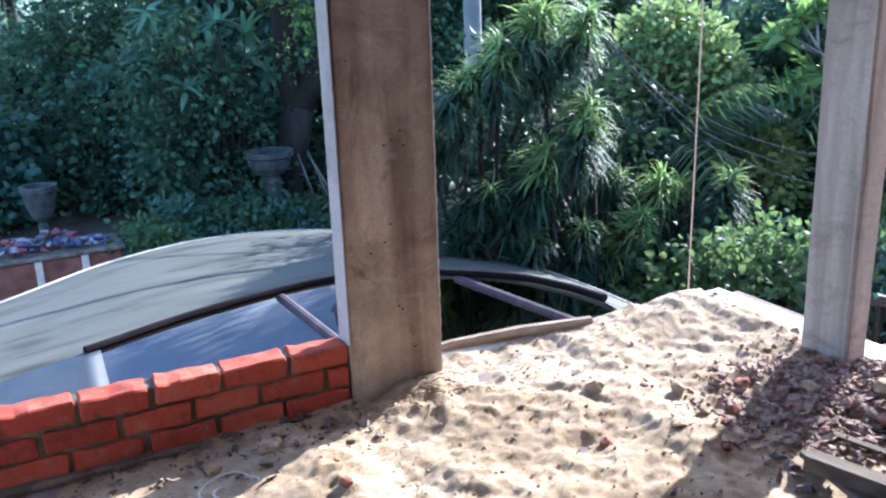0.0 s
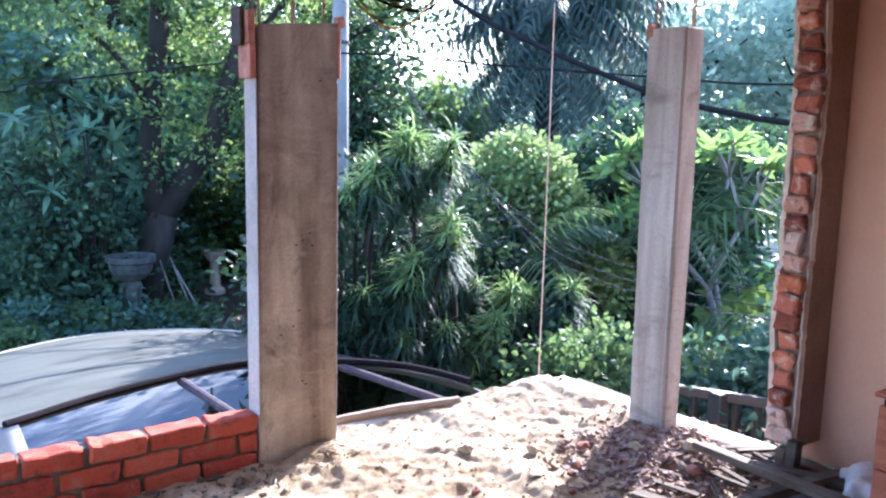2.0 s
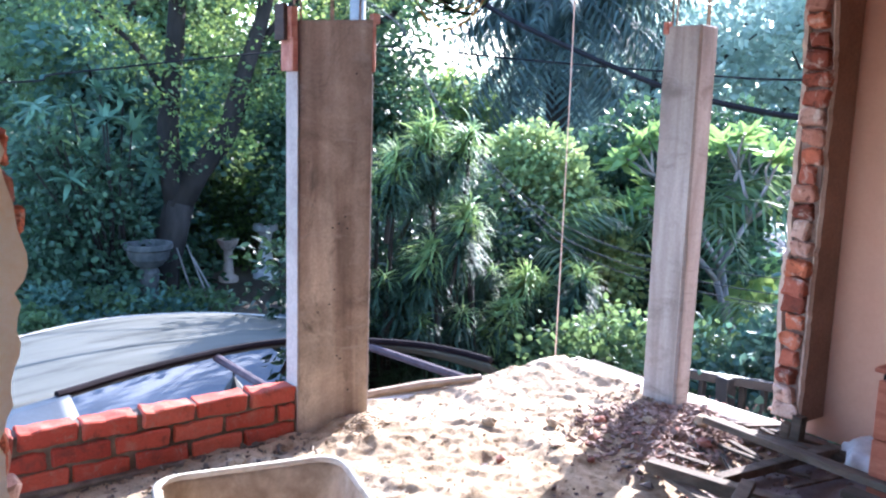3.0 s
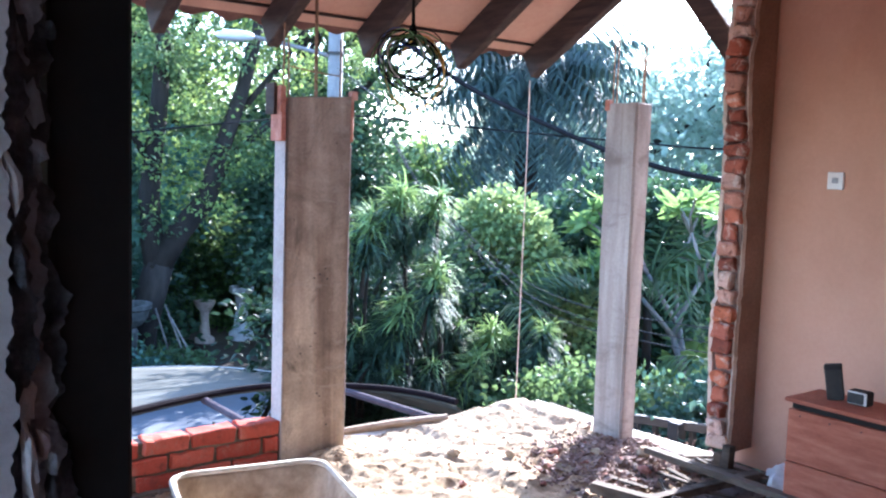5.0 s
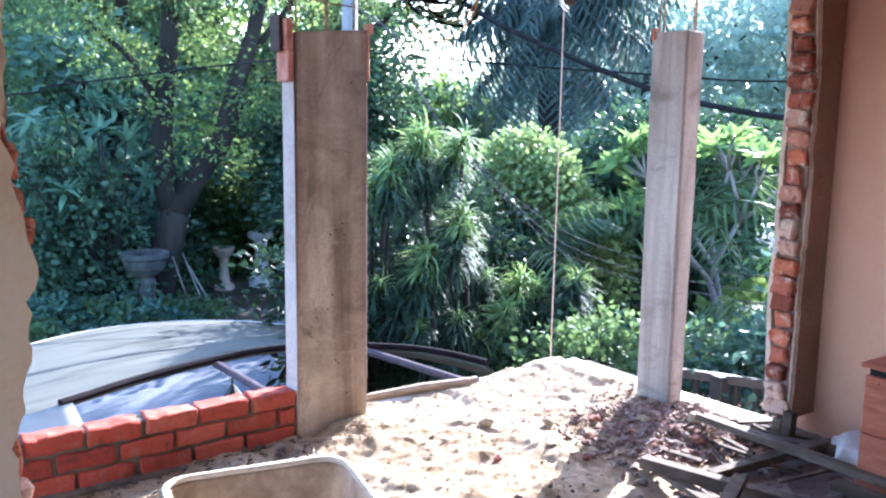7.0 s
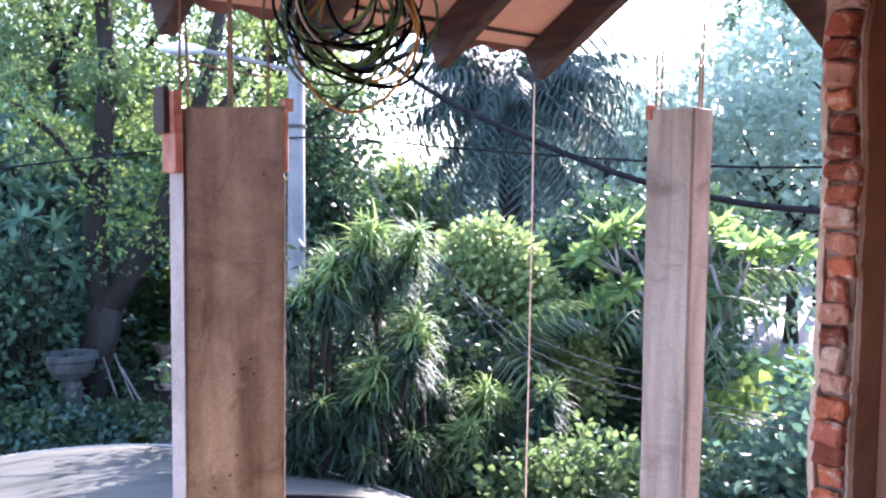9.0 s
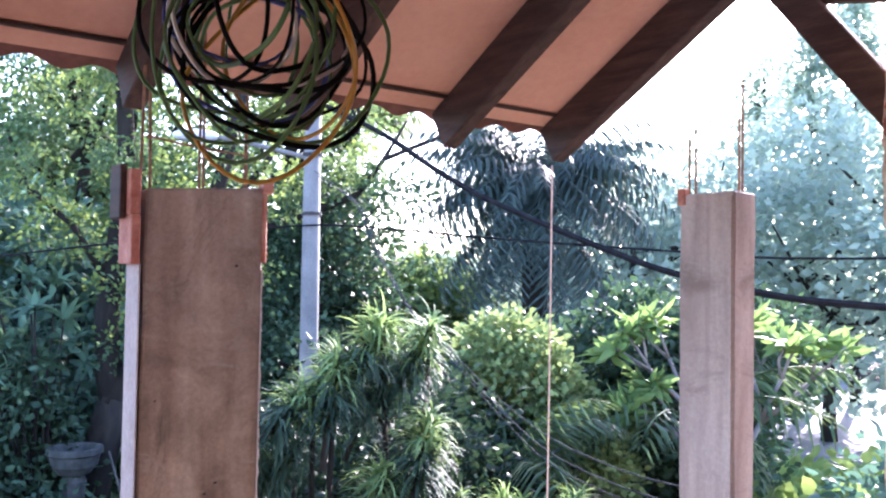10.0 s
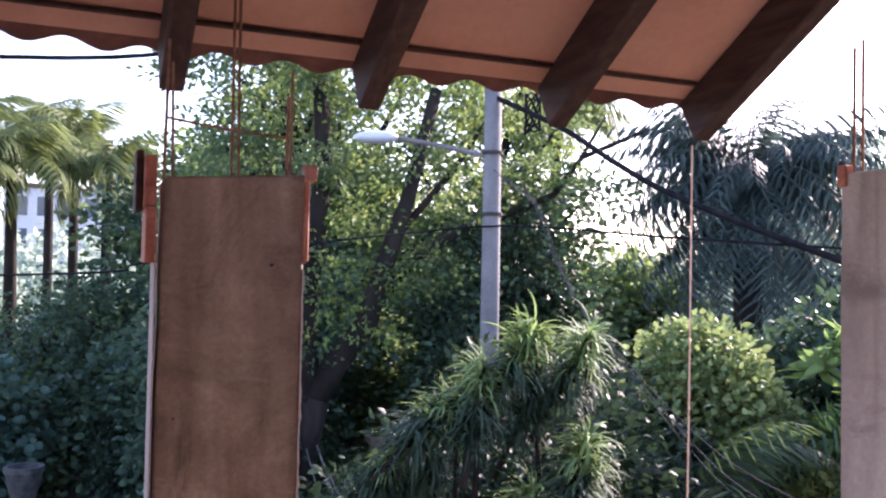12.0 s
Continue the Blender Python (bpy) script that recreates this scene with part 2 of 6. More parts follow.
# fibre sheet of the awning: greenish grey, dusty, lets some light through
m = Mat("awning_sheet", 0.7, spec=0.15).world_co()
_s1 = m.noise(1.3, 5, 0.6, m.scaled(1.0, 2.2, 1.0), 0.6)
_s2 = m.noise(30, 5, 0.7)
_c = m.ramp(_s1, (0.34, (0.040, 0.041, 0.035)), (0.46, (0.075, 0.076, 0.065)), (0.7, (0.10, 0.101, 0.088)))
m.color(m.mix(0.3, _c, m.ramp(_s2, (0.3, (0.4, 0.4, 0.4)), (0.7, (0.6, 0.6, 0.6))), "OVERLAY")).rough(_s1, 0.6, 0.8)
AWNING = m.m
PLASTIC = surface("blue_plastic_sheet", (0.014, 0.022, 0.034), (0.026, 0.038, 0.055), (0.045, 0.058, 0.078), 3, 30, 0.55, 0.2, 0.004, spec=0.3)

LEAF_DARK = leaf_material("leaf_dark", (0.018, 0.042, 0.027), (0.055, 0.105, 0.064), (0.12, 0.22, 0.09), share=0.22)
# near-black leaves: shade between plants is put into the colour
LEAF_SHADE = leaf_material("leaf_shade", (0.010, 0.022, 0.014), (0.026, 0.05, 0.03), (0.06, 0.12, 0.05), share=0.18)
LEAF_MID = leaf_material("leaf_mid", (0.036, 0.072, 0.036), (0.09, 0.155, 0.08), (0.28, 0.40, 0.13), share=0.4)
LEAF_BLUE = leaf_material("leaf_bluish", (0.034, 0.078, 0.062), (0.085, 0.16, 0.125), (0.15, 0.30, 0.20), share=0.3)
LEAF_BRIGHT = leaf_material("leaf_bright", (0.045, 0.095, 0.05), (0.11, 0.195, 0.10), (0.28, 0.44, 0.16), share=0.4)
# sunlit and shaded copies of one strap leaf
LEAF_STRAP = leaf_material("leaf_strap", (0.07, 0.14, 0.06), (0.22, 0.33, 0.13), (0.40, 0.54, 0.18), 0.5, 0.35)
LEAF_STRAP_SHADED = leaf_material("leaf_strap_shaded", (0.014, 0.034, 0.024), (0.045, 0.084, 0.052), (0.09, 0.18, 0.08), 0.5, 0.22)
LEAF_WHORL = leaf_material("leaf_whorl", (0.05, 0.105, 0.07), (0.105, 0.19, 0.125), (0.2, 0.36, 0.16), 0.4, 0.3)
LEAF_FRESH = leaf_material("leaf_fresh", (0.075, 0.15, 0.05), (0.17, 0.28, 0.10), (0.32, 0.47, 0.13), share=0.42)
# date palm: the veil of haze over it is put into a lighter, bluer green
LEAF_PALM_HAZY = leaf_material("leaf_palm_hazy", (0.045, 0.075, 0.075), (0.095, 0.145, 0.14), (0.12, 0.2, 0.15), 0.45, 0.25)
# far leaves: haze and glare are put into this pale greyish colour
LEAF_HAZE = leaf_material("leaf_haze", (0.17, 0.235, 0.195), (0.28, 0.37, 0.31), (0.52, 0.66, 0.52), 0.5, 0.55)
LEAF_FAR_PALM = leaf_material("leaf_far_palm", (0.07, 0.11, 0.05), (0.17, 0.22, 0.09), (0.4, 0.48, 0.16), 0.5, 0.4)
LEAF_YELLOW = leaf_material("leaf_yellow_green", (0.09, 0.155, 0.05), (0.20, 0.29, 0.09), (0.4, 0.5, 0.14), share=0.45)
# cement tone brightened to carry light on the column's side and edge
LIT_CEMENT = surface("lit_cement", (0.32, 0.27, 0.25), (0.43, 0.38, 0.355), (0.52, 0.47, 0.44), 3, 60, 0.9, 0.4, 0.003)
LEAF_DOME = leaf_material("leaf_creeper", (0.07, 0.13, 0.05), (0.24, 0.325, 0.13), (0.40, 0.5, 0.18), share=0.28)
GREYPLASTER = surface("grey_plaster", (0.30, 0.30, 0.34), (0.50, 0.50, 0.56), (0.66, 0.66, 0.72), 24, 110, 0.95, 1.0, 0.015)
PALEPLASTER = surface("pale_plaster", (0.50, 0.45, 0.46), (0.60, 0.55, 0.56), (0.68, 0.64, 0.65), 6, 70, 0.9, 0.5, 0.004)
DARKPLASTER = surface("dark_broken_plaster", (0.05, 0.05, 0.06), (0.15, 0.15, 0.17), (0.34, 0.34, 0.38), 34, 120, 0.95, 1.0, 0.015)
# coat of the left stub: bright light on it is put into a cream tone
LIT_COAT = surface("lit_plaster", (0.78, 0.56, 0.34), (0.86, 0.70, 0.48), (0.88, 0.79, 0.62), 4, 60, 0.9, 0.4, 0.003)
# room-side coat of the broken wall: its shade is put into a brown tone
SHADED_COAT = surface("shaded_plaster", (0.20, 0.115, 0.08), (0.26, 0.155, 0.11), (0.31, 0.195, 0.145), 3, 60, 0.9, 0.4, 0.003)
m = Mat("old_brick_core", 0.95, spec=0.2).world_co()
_b1, _b2, _b3 = m.noise(11, 5, 0.65, None, 0.6), m.noise(75, 5, 0.7), m.noise(24, 5, 0.7, None, 0.4)
_c = m.ramp(m.each(), (0.0, (0.20, 0.06, 0.04)), (0.25, (0.40, 0.13, 0.085)), (0.5, (0.52, 0.17, 0.09)), (0.75, (0.46, 0.25, 0.19)), (1.0, (0.62, 0.46, 0.38)))
_c = m.mix(m.ramp(_b1, (0.54, (0, 0, 0)), (0.64, (0.8, 0.8, 0.8))), _c, (0.60, 0.50, 0.43))
_c = m.mix(m.ramp(_b3, (0.36, (0.8, 0.8, 0.8)), (0.46, (0, 0, 0))), _c, (0.13, 0.055, 0.04))
_c = m.mix(0.5, _c, m.ramp(_b2, (0.3, (0.33, 0.33, 0.33)), (0.7, (0.67, 0.67, 0.67))), "OVERLAY")
m.color(_c).bump(m.mix(0.5, _b2, _b3), 0.8, 0.008)
OLDBRICK = m.m
OLDBRICK_DUST = surface("dusty_brick_crumbs", (0.16, 0.055, 0.04), (0.26, 0.105, 0.075), (0.36, 0.19, 0.15), 14, 80, 0.95, 0.6, 0.004)
RUBBLE = surface("mixed_rubble", (0.16, 0.10, 0.08), (0.25, 0.17, 0.14), (0.34, 0.26, 0.22), 12, 80, 0.95, 0.6, 0.004)


# ---- building helpers ----
def finish(ob, mat, smooth=False):
    ob.data.materials.append(mat)
    if smooth:
        ob.data.polygons.foreach_set("use_smooth", [True] * len(ob.data.polygons))
    return ob


def part(name, bm, mat, parent=None, label="", smooth=False):
    """One mesh object out of a bmesh, under a thing or a part."""
    me = bpy.data.meshes.new(name)
    bm.to_mesh(me)
    bm.free()
    ob = finish(new(name, me), mat, smooth)
    if parent is not None:
        ob.parent = parent
    return tagged(ob, label)


def raw(name, verts, faces, mat, parent=None, label="", smooth=False):
    me = bpy.data.meshes.new(name)
    me.from_pydata([tuple(v) for v in verts], [], [tuple(f) for f in faces])
    me.update()
    ob = finish(new(name, me), mat, smooth)
    if parent is not None:
        ob.parent = parent
    return tagged(ob, label)


def thing(name, label, category, at=(0, 0, 0), group="", kind="", turn=0.0):
    ob = new(name)
    ob.empty_display_size = 0.1
    ob.matrix_world = pose(*at, 0, 0, turn)
    return tagged(ob, label, category, group, kind)


def box(lo, hi, bevel=0.004, rough=0.0, cuts=0, seed=0):
    """A bevelled block between two corners, worn by rough metres."""
    bm = bmesh.new()
    bmesh.ops.create_cube(bm, size=1.0)
    lo, hi = Vector(lo), Vector(hi)
    for v in bm.verts:
        v.co = Vector([lo[i] + (v.co[i] + 0.5) * (hi[i] - lo[i]) for i in range(3)])
    if bevel:
        bmesh.ops.bevel(bm, geom=bm.edges[:], offset=bevel, segments=1, affect="EDGES", clamp_overlap=True)
    if cuts:
        bmesh.ops.subdivide_edges(bm, edges=bm.edges[:], cuts=cuts, use_grid_fill=True)
    if rough:
        for v in bm.verts:
            v.co += noise.noise_vector(v.co * 14 + Vector((seed * 3.1, 0, 0))) * rough
    return bm


def join(*bms):
    """Adds the later bmeshes into the first."""
    me = bpy.data.meshes.new("tmp")
    for b in bms[1:]:
        b.to_mesh(me)
        b.free()
        bms[0].from_mesh(me)
    bpy.data.meshes.remove(me)
    return bms[0]


def tube(points, radius, sides=8, taper=1.0, wobble=0.0, closed=False):
    """A round bar along points, narrowing to taper times its radius."""
    pts = [Vector(p) for p in points]
    bm, rings = bmesh.new(), []
    up = Vector((0.13, 0.21, 0.97))
    for i, p in enumerate(pts):
        a, b = pts[max(i - 1, 0)], pts[min(i + 1, len(pts) - 1)]
        if closed:
            a, b = pts[i - 1], pts[(i + 1) % len(pts)]
        d = (b - a).normalized()
        u = d.cross(up).normalized() if abs(d.dot(up)) < 0.98 else d.cross(Vector((1, 0, 0))).normalized()
        w = d.cross(u)
        r = radius * (1 + (taper - 1) * i / max(1, len(pts) - 1))
        ring = []
        for k in range(sides):
            t = 2 * math.pi * k / sides
            rr = r * (1 + wobble * noise.noise(p * 3 + Vector((k, 0, 0))))
            ring.append(bm.verts.new(p + u * rr * math.cos(t) + w * rr * math.sin(t)))
        rings.append(ring)
    n = len(rings)
    for i in range(n if closed else n - 1):
        a, b = rings[i], rings[(i + 1) % n]
        for k in range(sides):
            bm.faces.new((a[k], a[(k + 1) % sides], b[(k + 1) % sides], b[k]))
    if not closed:
        bm.faces.new(rings[0][::-1])
        bm.faces.new(rings[-1])
    bmesh.ops.recalc_face_normals(bm, faces=bm.faces[:])
    return bm


def lathe(profile, sides=20):
    """A turned shape from (radius, height) pairs."""
    bm, rings = bmesh.new(), []
    for r, z in profile:
        rings.append([bm.verts.new((r * math.cos(2 * math.pi * k / sides), r * math.sin(2 * math.pi * k / sides), z)) for k in range(sides)])
    for a, b in zip(rings, rings[1:]):
        for k in range(sides):
            bm.faces.new((a[k], a[(k + 1) % sides], b[(k + 1) % sides], b[k]))
    bm.faces.new(rings[0][::-1])
    bm.faces.new(rings[-1])
    bmesh.ops.recalc_face_normals(bm, faces=bm.faces[:])
    return bm


def sag(a, b, drop, n=14):
    """Points of a cable that hangs between a and b."""
    a, b = Vector(a), Vector(b)
    return [a.lerp(b, i / n) - Vector((0, 0, drop * 4 * (i / n) * (1 - i / n))) for i in range(n + 1)]


def beam(a, b, width, depth, bevel=0.005, turn=0.0, rough=0.0):
    """A squared timber from a to b; width sideways, depth upright."""
    a, b = Vector(a), Vector(b)
    length = (b - a).length
    bm = box((0, -width / 2, -depth / 2), (length, width / 2, depth / 2), bevel, rough, 2 if rough else 0, length)
    x = (b - a).normalized()
    y = Vector((0, 0, 1)).cross(x)
    y = y.normalized() if y.length > 1e-3 else Vector((0, 1, 0))
    z = x.cross(y)
    m4 = Matrix((x, y, z)).transposed().to_4x4()
    m4.translation = a
    bmesh.ops.transform(bm, matrix=m4 @ pose(0, 0, 0, turn, 0, 0), verts=bm.verts[:])
    return bm


# ---- ground and drive ----
GZ = -2.4
rng = np.random.default_rng(5)
tagged(raw("ground", [(-400, -400, GZ), (400, -400, GZ), (400, 400, GZ), (-400, 400, GZ)], [(0, 1, 2, 3)], SOIL),
       "dark garden soil with leaf litter reaching to the horizon", "ground", kind="structure")
_drive = [(-14, 2.6), (9.0, 2.6), (10.5, 8.0), (9.2, 13.4), (7.0, 13.3), (4.8, 12.9), (1.9, 11.7), (-1.0, 10.8), (-6, 9.5), (-14, 8.0)]
bm = bmesh.new()
top = [bm.verts.new((x, y, GZ + 0.02)) for x, y in _drive]
bot = [bm.verts.new((x, y, GZ - 0.1)) for x, y in _drive]
bm.faces.new(top)
for i in range(len(top)):
    j = (i + 1) % len(top)
    bm.faces.new((top[i], bot[i], bot[j], top[j]))
bmesh.ops.recalc_face_normals(bm, faces=bm.faces[:])
tagged(part("road", bm, ASPHALT), "smooth grey-blue concrete drive curving past the house", "road", kind="structure")
bm = box((9.5, -6, GZ - 0.1), (36, 22, GZ + 0.03), 0.0)
tagged(part("pavement", bm, ASPHALT), "sunlit grey yard beyond the shrubs", "pavement", kind="structure")

# ---- house shell ----
XR, YI, YO = 2.85, 0.83, 0.99      # right wall, inner and outer face of the old front wall
CEIL = 2.72


def slab(lo, hi, mat, name, label, category, bevel=0.004):
    return tagged(part(name, box(lo, hi, bevel), mat), label, category, kind="structure")


slab((-3.4, -4.0, -0.16), (2.86, 2.38, -0.012), FLOOR, "floor", "dusty grey concrete floor of the unfinished upper storey", "floor", 0.02)
slab((-3.4, 2.05, GZ), (2.75, 2.25, -0.165), LIME, "wall_lower_front", "plastered wall of the storey below", "wall")
slab((2.55, -4.0, GZ), (2.75, 2.045, -0.165), LIME, "wall_lower_side", "plastered side wall of the storey below", "wall")
slab((XR, -4.0, -0.01), (XR + 0.14, YO, CEIL + 0.1), ORANGE, "wall_east", "orange painted plaster wall of the room", "wall")
# unseen wall; both window openings are added to brighten the room with sky light
bm = join(box((-3.4, -4.0, -0.01), (-3.26, -3.3, CEIL + 0.1), 0.004), box((-3.4, -1.9, -0.01), (-3.26, -0.9, CEIL + 0.1), 0.004), box((-3.4, 0.5, -0.01), (-3.26, YO, CEIL + 0.1), 0.004), box((-3.4, -3.3, 2.2), (-3.26, -1.9, CEIL + 0.1), 0), box((-3.4, -0.9, 2.2), (-3.26, 0.5, CEIL + 0.1), 0), box((-3.4, -3.3, -0.01), (-3.26, -1.9, 0.9), 0), box((-3.4, -0.9, -0.01), (-3.26, 0.5, 0.9), 0))
tagged(part("wall_west", bm, ORANGE), "unseen orange painted plaster wall, two window openings added to let in light", "wall", kind="structure")
slab((-3.255, -4.0, -0.01), (XR - 0.005, -3.86, CEIL + 0.1), ORANGE, "wall_south", "orange painted plaster back wall of the room", "wall")
slab((-3.255, -3.855, CEIL), (XR - 0.005, YO + 0.02, CEIL + 0.08), BOARD, "ceiling", "terracotta painted board ceiling of the room", "ceiling")
slab((0.75, -1.213, -0.01), (XR - 0.005, -1.09, CEIL - 0.003), ORANGE, "wall_partition", "orange plaster partition beside the broken opening", "wall")
slab((-1.185, -1.213, 2.08), (0.745, -1.09, CEIL - 0.003), ORANGE, "wall_lintel", "orange plaster wall above the broken opening", "wall")
slab((-3.255, -1.213, -0.01), (-1.30, -1.09, CEIL - 0.003), LIME, "wall_stub", "pale plaster wall stub left of the opening", "wall")

# cement edge of the terrace, rounded where it was trowelled
bm = join(beam((0.95, 2.335, -0.03), (2.62, 2.36, -0.035), 0.12, 0.10, 0.03, 0, 0.012), beam((2.66, 2.42, -0.04), (2.745, 0.97, -0.04), 0.22, 0.10, 0.03, 0, 0.010))
tagged(part("terrace_edge", bm, CEMENT, smooth=True), "pale trowelled cement edge of the terrace", "kerb", kind="structure")


def jag(z, seed, amp):
    return amp * (noise.noise(Vector((seed, z * 2.2, 0))) + 0.6 * noise.noise(Vector((seed + 9, z * 9.0, 3))) + 0.45 * noise.noise(Vector((seed, z * 30, 7))))


def broken_plaster(name, x_far, x_edge, y0, y1, z0, z1, mat, seed, amp, parent, step=0.03, fine=0.0):
    """A coat of plaster from x_far to a ragged edge near x_edge."""
    bm = bmesh.new()
    rows = []
    n = int((z1 - z0) / step)
    for i in range(n + 1):
        z = z0 + (z1 - z0) * i / n
        xe = x_edge + jag(z, seed, amp) + fine * (noise.noise(Vector((seed, z * 75, 1))) + 0.6 * noise.noise(Vector((seed, z * 190, 5))))
        rows.append([bm.verts.new(c) for c in ((x_far, y0, z), (xe + 0.004, y0, z), (xe, y1, z), (x_far, y1, z))])
    for a, b in zip(rows, rows[1:]):
        for k in range(4):
            bm.faces.new((a[k], a[(k + 1) % 4], b[(k + 1) % 4], b[k]))
    bm.faces.new(rows[0][::-1])
    bm.faces.new(rows[-1])
    bmesh.ops.recalc_face_normals(bm, faces=bm.faces[:])
    return part(name, bm, mat, parent)


def broken_wall(name, label, x_far, x_edge, z0, z1, seed, sign, amp, coat, lap=-0.012):
    """A stub of the old half-brick wall: ragged brick ends between two coats of plaster."""
    w = thing(name, label, "wall", kind="structure")
    core = box((min(x_far, x_edge - sign * 0.018), YI + 0.028, z0), (max(x_far, x_edge - sign * 0.018), YO - 0.026, z1), 0.004, 0.0)
    for k in range(1, 60):
        bmesh.ops.bisect_plane(core, geom=core.verts[:] + core.edges[:] + core.faces[:], plane_co=(0, 0, z0 + (z1 - z0) * k / 60), plane_no=(0, 0, 1))
    for v in core.verts:
        if abs(v.co.x - x_far) > 0.1:
            v.co.x += jag(v.co.z, seed, amp * 0.8) + 0.008 * noise.noise(v.co * 30)
    part("mortar_core", core, RUBBLE, w)
    broken_plaster("plaster_coat", x_far, x_edge + sign * lap, YI, YI + 0.018, z0, z1, coat, seed, amp, w)
    broken_plaster("plaster_coat", x_far, x_edge - sign * 0.012, YI + 0.019, YI + 0.026, z0, z1, LIME, seed + 0.15, amp, w)
    broken_plaster("plaster_coat", x_far, x_edge + sign * 0.004, YO - 0.022, YO, z0, z1, LIME, seed + 4, amp, w)
    z, k = z0 + 0.002, 0
    r = random.Random(seed)
    while z < z1 - 0.08:
        xe = x_edge + jag(z, seed, amp * 0.8) + r.uniform(0.010, 0.040) * sign
        a, b = sorted((xe, x_far + sign * 0.002 if abs(x_far - xe) < 0.25 else xe - sign * 0.12))
        hgt = r.uniform(0.074, 0.086)
        bm = box((a, YI + 0.016 + r.uniform(0, 0.03), z + r.uniform(0, 0.012)), (b, YO - 0.014 - r.uniform(0, 0.022), z + hgt), 0.010, 0.020, 4, k + 10 * seed)
        part("brick", bm, OLDBRICK, w, smooth=False)
        z += 0.086
        k += 1
    return w


broken_wall("wall_broken_end", "broken brick wall end with ragged plaster edges", XR - 0.003, 2.652, 0.10, CEIL - 0.004, 3, -1, 0.035, SHADED_COAT)
broken_wall("wall_broken_stub", "broken orange plastered brick wall stub with ragged edge", -3.255, -0.70, -0.01, CEIL - 0.004, 11, 1, 0.042, LIT_COAT, 0.008)

# ---- columns ----


def column(label, x0, x1, y0, y1, z1, seed, mat, lean=(0, 0), foot=0.0, rise=0.0):
    c = thing("concrete_column", label, "column", ((x0 + x1) / 2, (y0 + y1) / 2, 0))
    ox, oy = (x0 + x1) / 2, (y0 + y1) / 2
    bm = box((x0 - ox, y0 - oy, -0.03), (x1 - ox, y1 - oy, z1), 0.006)
    bmesh.ops.bisect_plane(bm, geom=bm.verts[:] + bm.edges[:] + bm.faces[:], plane_co=(0, 0, z1 * 0.3), plane_no=(0, 0, 1))
    for k in range(1, 26):
        bmesh.ops.bisect_plane(bm, geom=bm.verts[:] + bm.edges[:] + bm.faces[:], plane_co=(0, 0, z1 * k / 26), plane_no=(0, 0, 1))
    for v in bm.verts:
        u = v.co.z / z1
        v.co.x += (lean[0] if v.co.x < 0 else lean[1]) * u + (foot if v.co.x < 0 else -foot) * (1 - u)
        if v.co.z > z1 - 0.02:
            v.co.z += rise * (v.co.x / (x1 - x0)) + 0.006 * noise.noise(Vector((seed, v.co.x * 25, v.co.y * 25)))
        v.co.x += 0.004 * noise.noise(Vector((seed, v.co.x * 9, v.co.z * 5))) + 0.0025 * noise.noise(Vector((seed, v.co.y * 20, v.co.z * 40)))
        v.co.y += 0.003 * noise.noise(Vector((seed + 5, v.co.y * 9, v.co.z * 4)))
    part("shaft", bm, mat, c)
    return c


def rebar(parent, x, y, z0, z1, lean=(0, 0), r=0.0045):
    pts = [(x + lean[0] * k / 4, y + lean[1] * k / 4, z0 + (z1 - z0) * k / 4) for k in range(5)]
    part("rebar", tube(pts, r, 6), RUST, parent)


left = column("tall cast concrete column with brown water stains", 0.70, 1.07, 2.13, 2.24, 1.887, 2, CONCRETE, (0.012, 0.007), 0.0, 0.026)
for dx, h in ((-0.165, 2.42), (-0.145, 2.18), (0.005, 2.55), (0.025, 2.55), (0.15, 2.12), (0.168, 2.2)):
    rebar(left, dx, random.uniform(-0.03, 0.035), 1.86, h, (random.uniform(-0.015, 0.015), 0))
part("tie_wire", tube(sag((-0.165, -0.03, 2.03), (0.165, 0.03, 2.01), 0.004, 4), 0.004, 5), RUST, left)
# formwork strips left at the head
part("formwork_strip", box((-0.213, -0.058, 1.66), (-0.187, 0.058, 1.80), 0.003), FORM, left, "pale red formwork strip")
part("formwork_strip", box((-0.217, -0.055, 1.80), (-0.187, 0.058, 1.93), 0.003), FORM, left, "dark red formwork strip")
part("formwork_strip", box((-0.236, -0.02, 1.79), (-0.218, 0.075, 1.945), 0.003), DARKWOOD, left, "dark timber formwork strip")
part("formwork_strip", box((0.187, -0.058, 1.67), (0.203, 0.05, 1.905), 0.003), FORM, left, "red formwork strip")
part("formwork_cleat", box((0.187, -0.062, 1.885), (0.222, -0.02, 1.93), 0.004), FORM, left, "red formwork cleat")
# pale plate on the side face: sky light put into its colour
part("skim_coat", box((-0.189, -0.056, -0.01), (-0.1845, 0.0565, 1.66), 0.001), LIT_CEMENT, left, "thin pale plate painting sky light on the side face")
# grout that bled out of the form along one edge, broken off unevenly
# its pale colour also paints the sun grazing this edge
bm = bmesh.new()
rows = []
for k in range(121):
    z = 0.03 + 1.62 * k / 120
    w_ = 0.004 + 0.007 * abs(noise.noise(Vector((3, z * 17, 0)))) + 0.006 * max(0, noise.noise(Vector((8, z * 45, 0))))
    x_ = 0.181 + 0.007 * z / 1.9
    rows.append([bm.verts.new(c) for c in ((x_, -0.057, z), (x_ + w_, -0.055, z), (x_ + w_ * 0.8, -0.049, z), (x_, -0.046, z))])
for a, b in zip(rows, rows[1:]):
    for q in range(4):
        bm.faces.new((a[q], a[(q + 1) % 4], b[(q + 1) % 4], b[q]))
bm.faces.new(rows[0][::-1])
bm.faces.new(rows[-1])
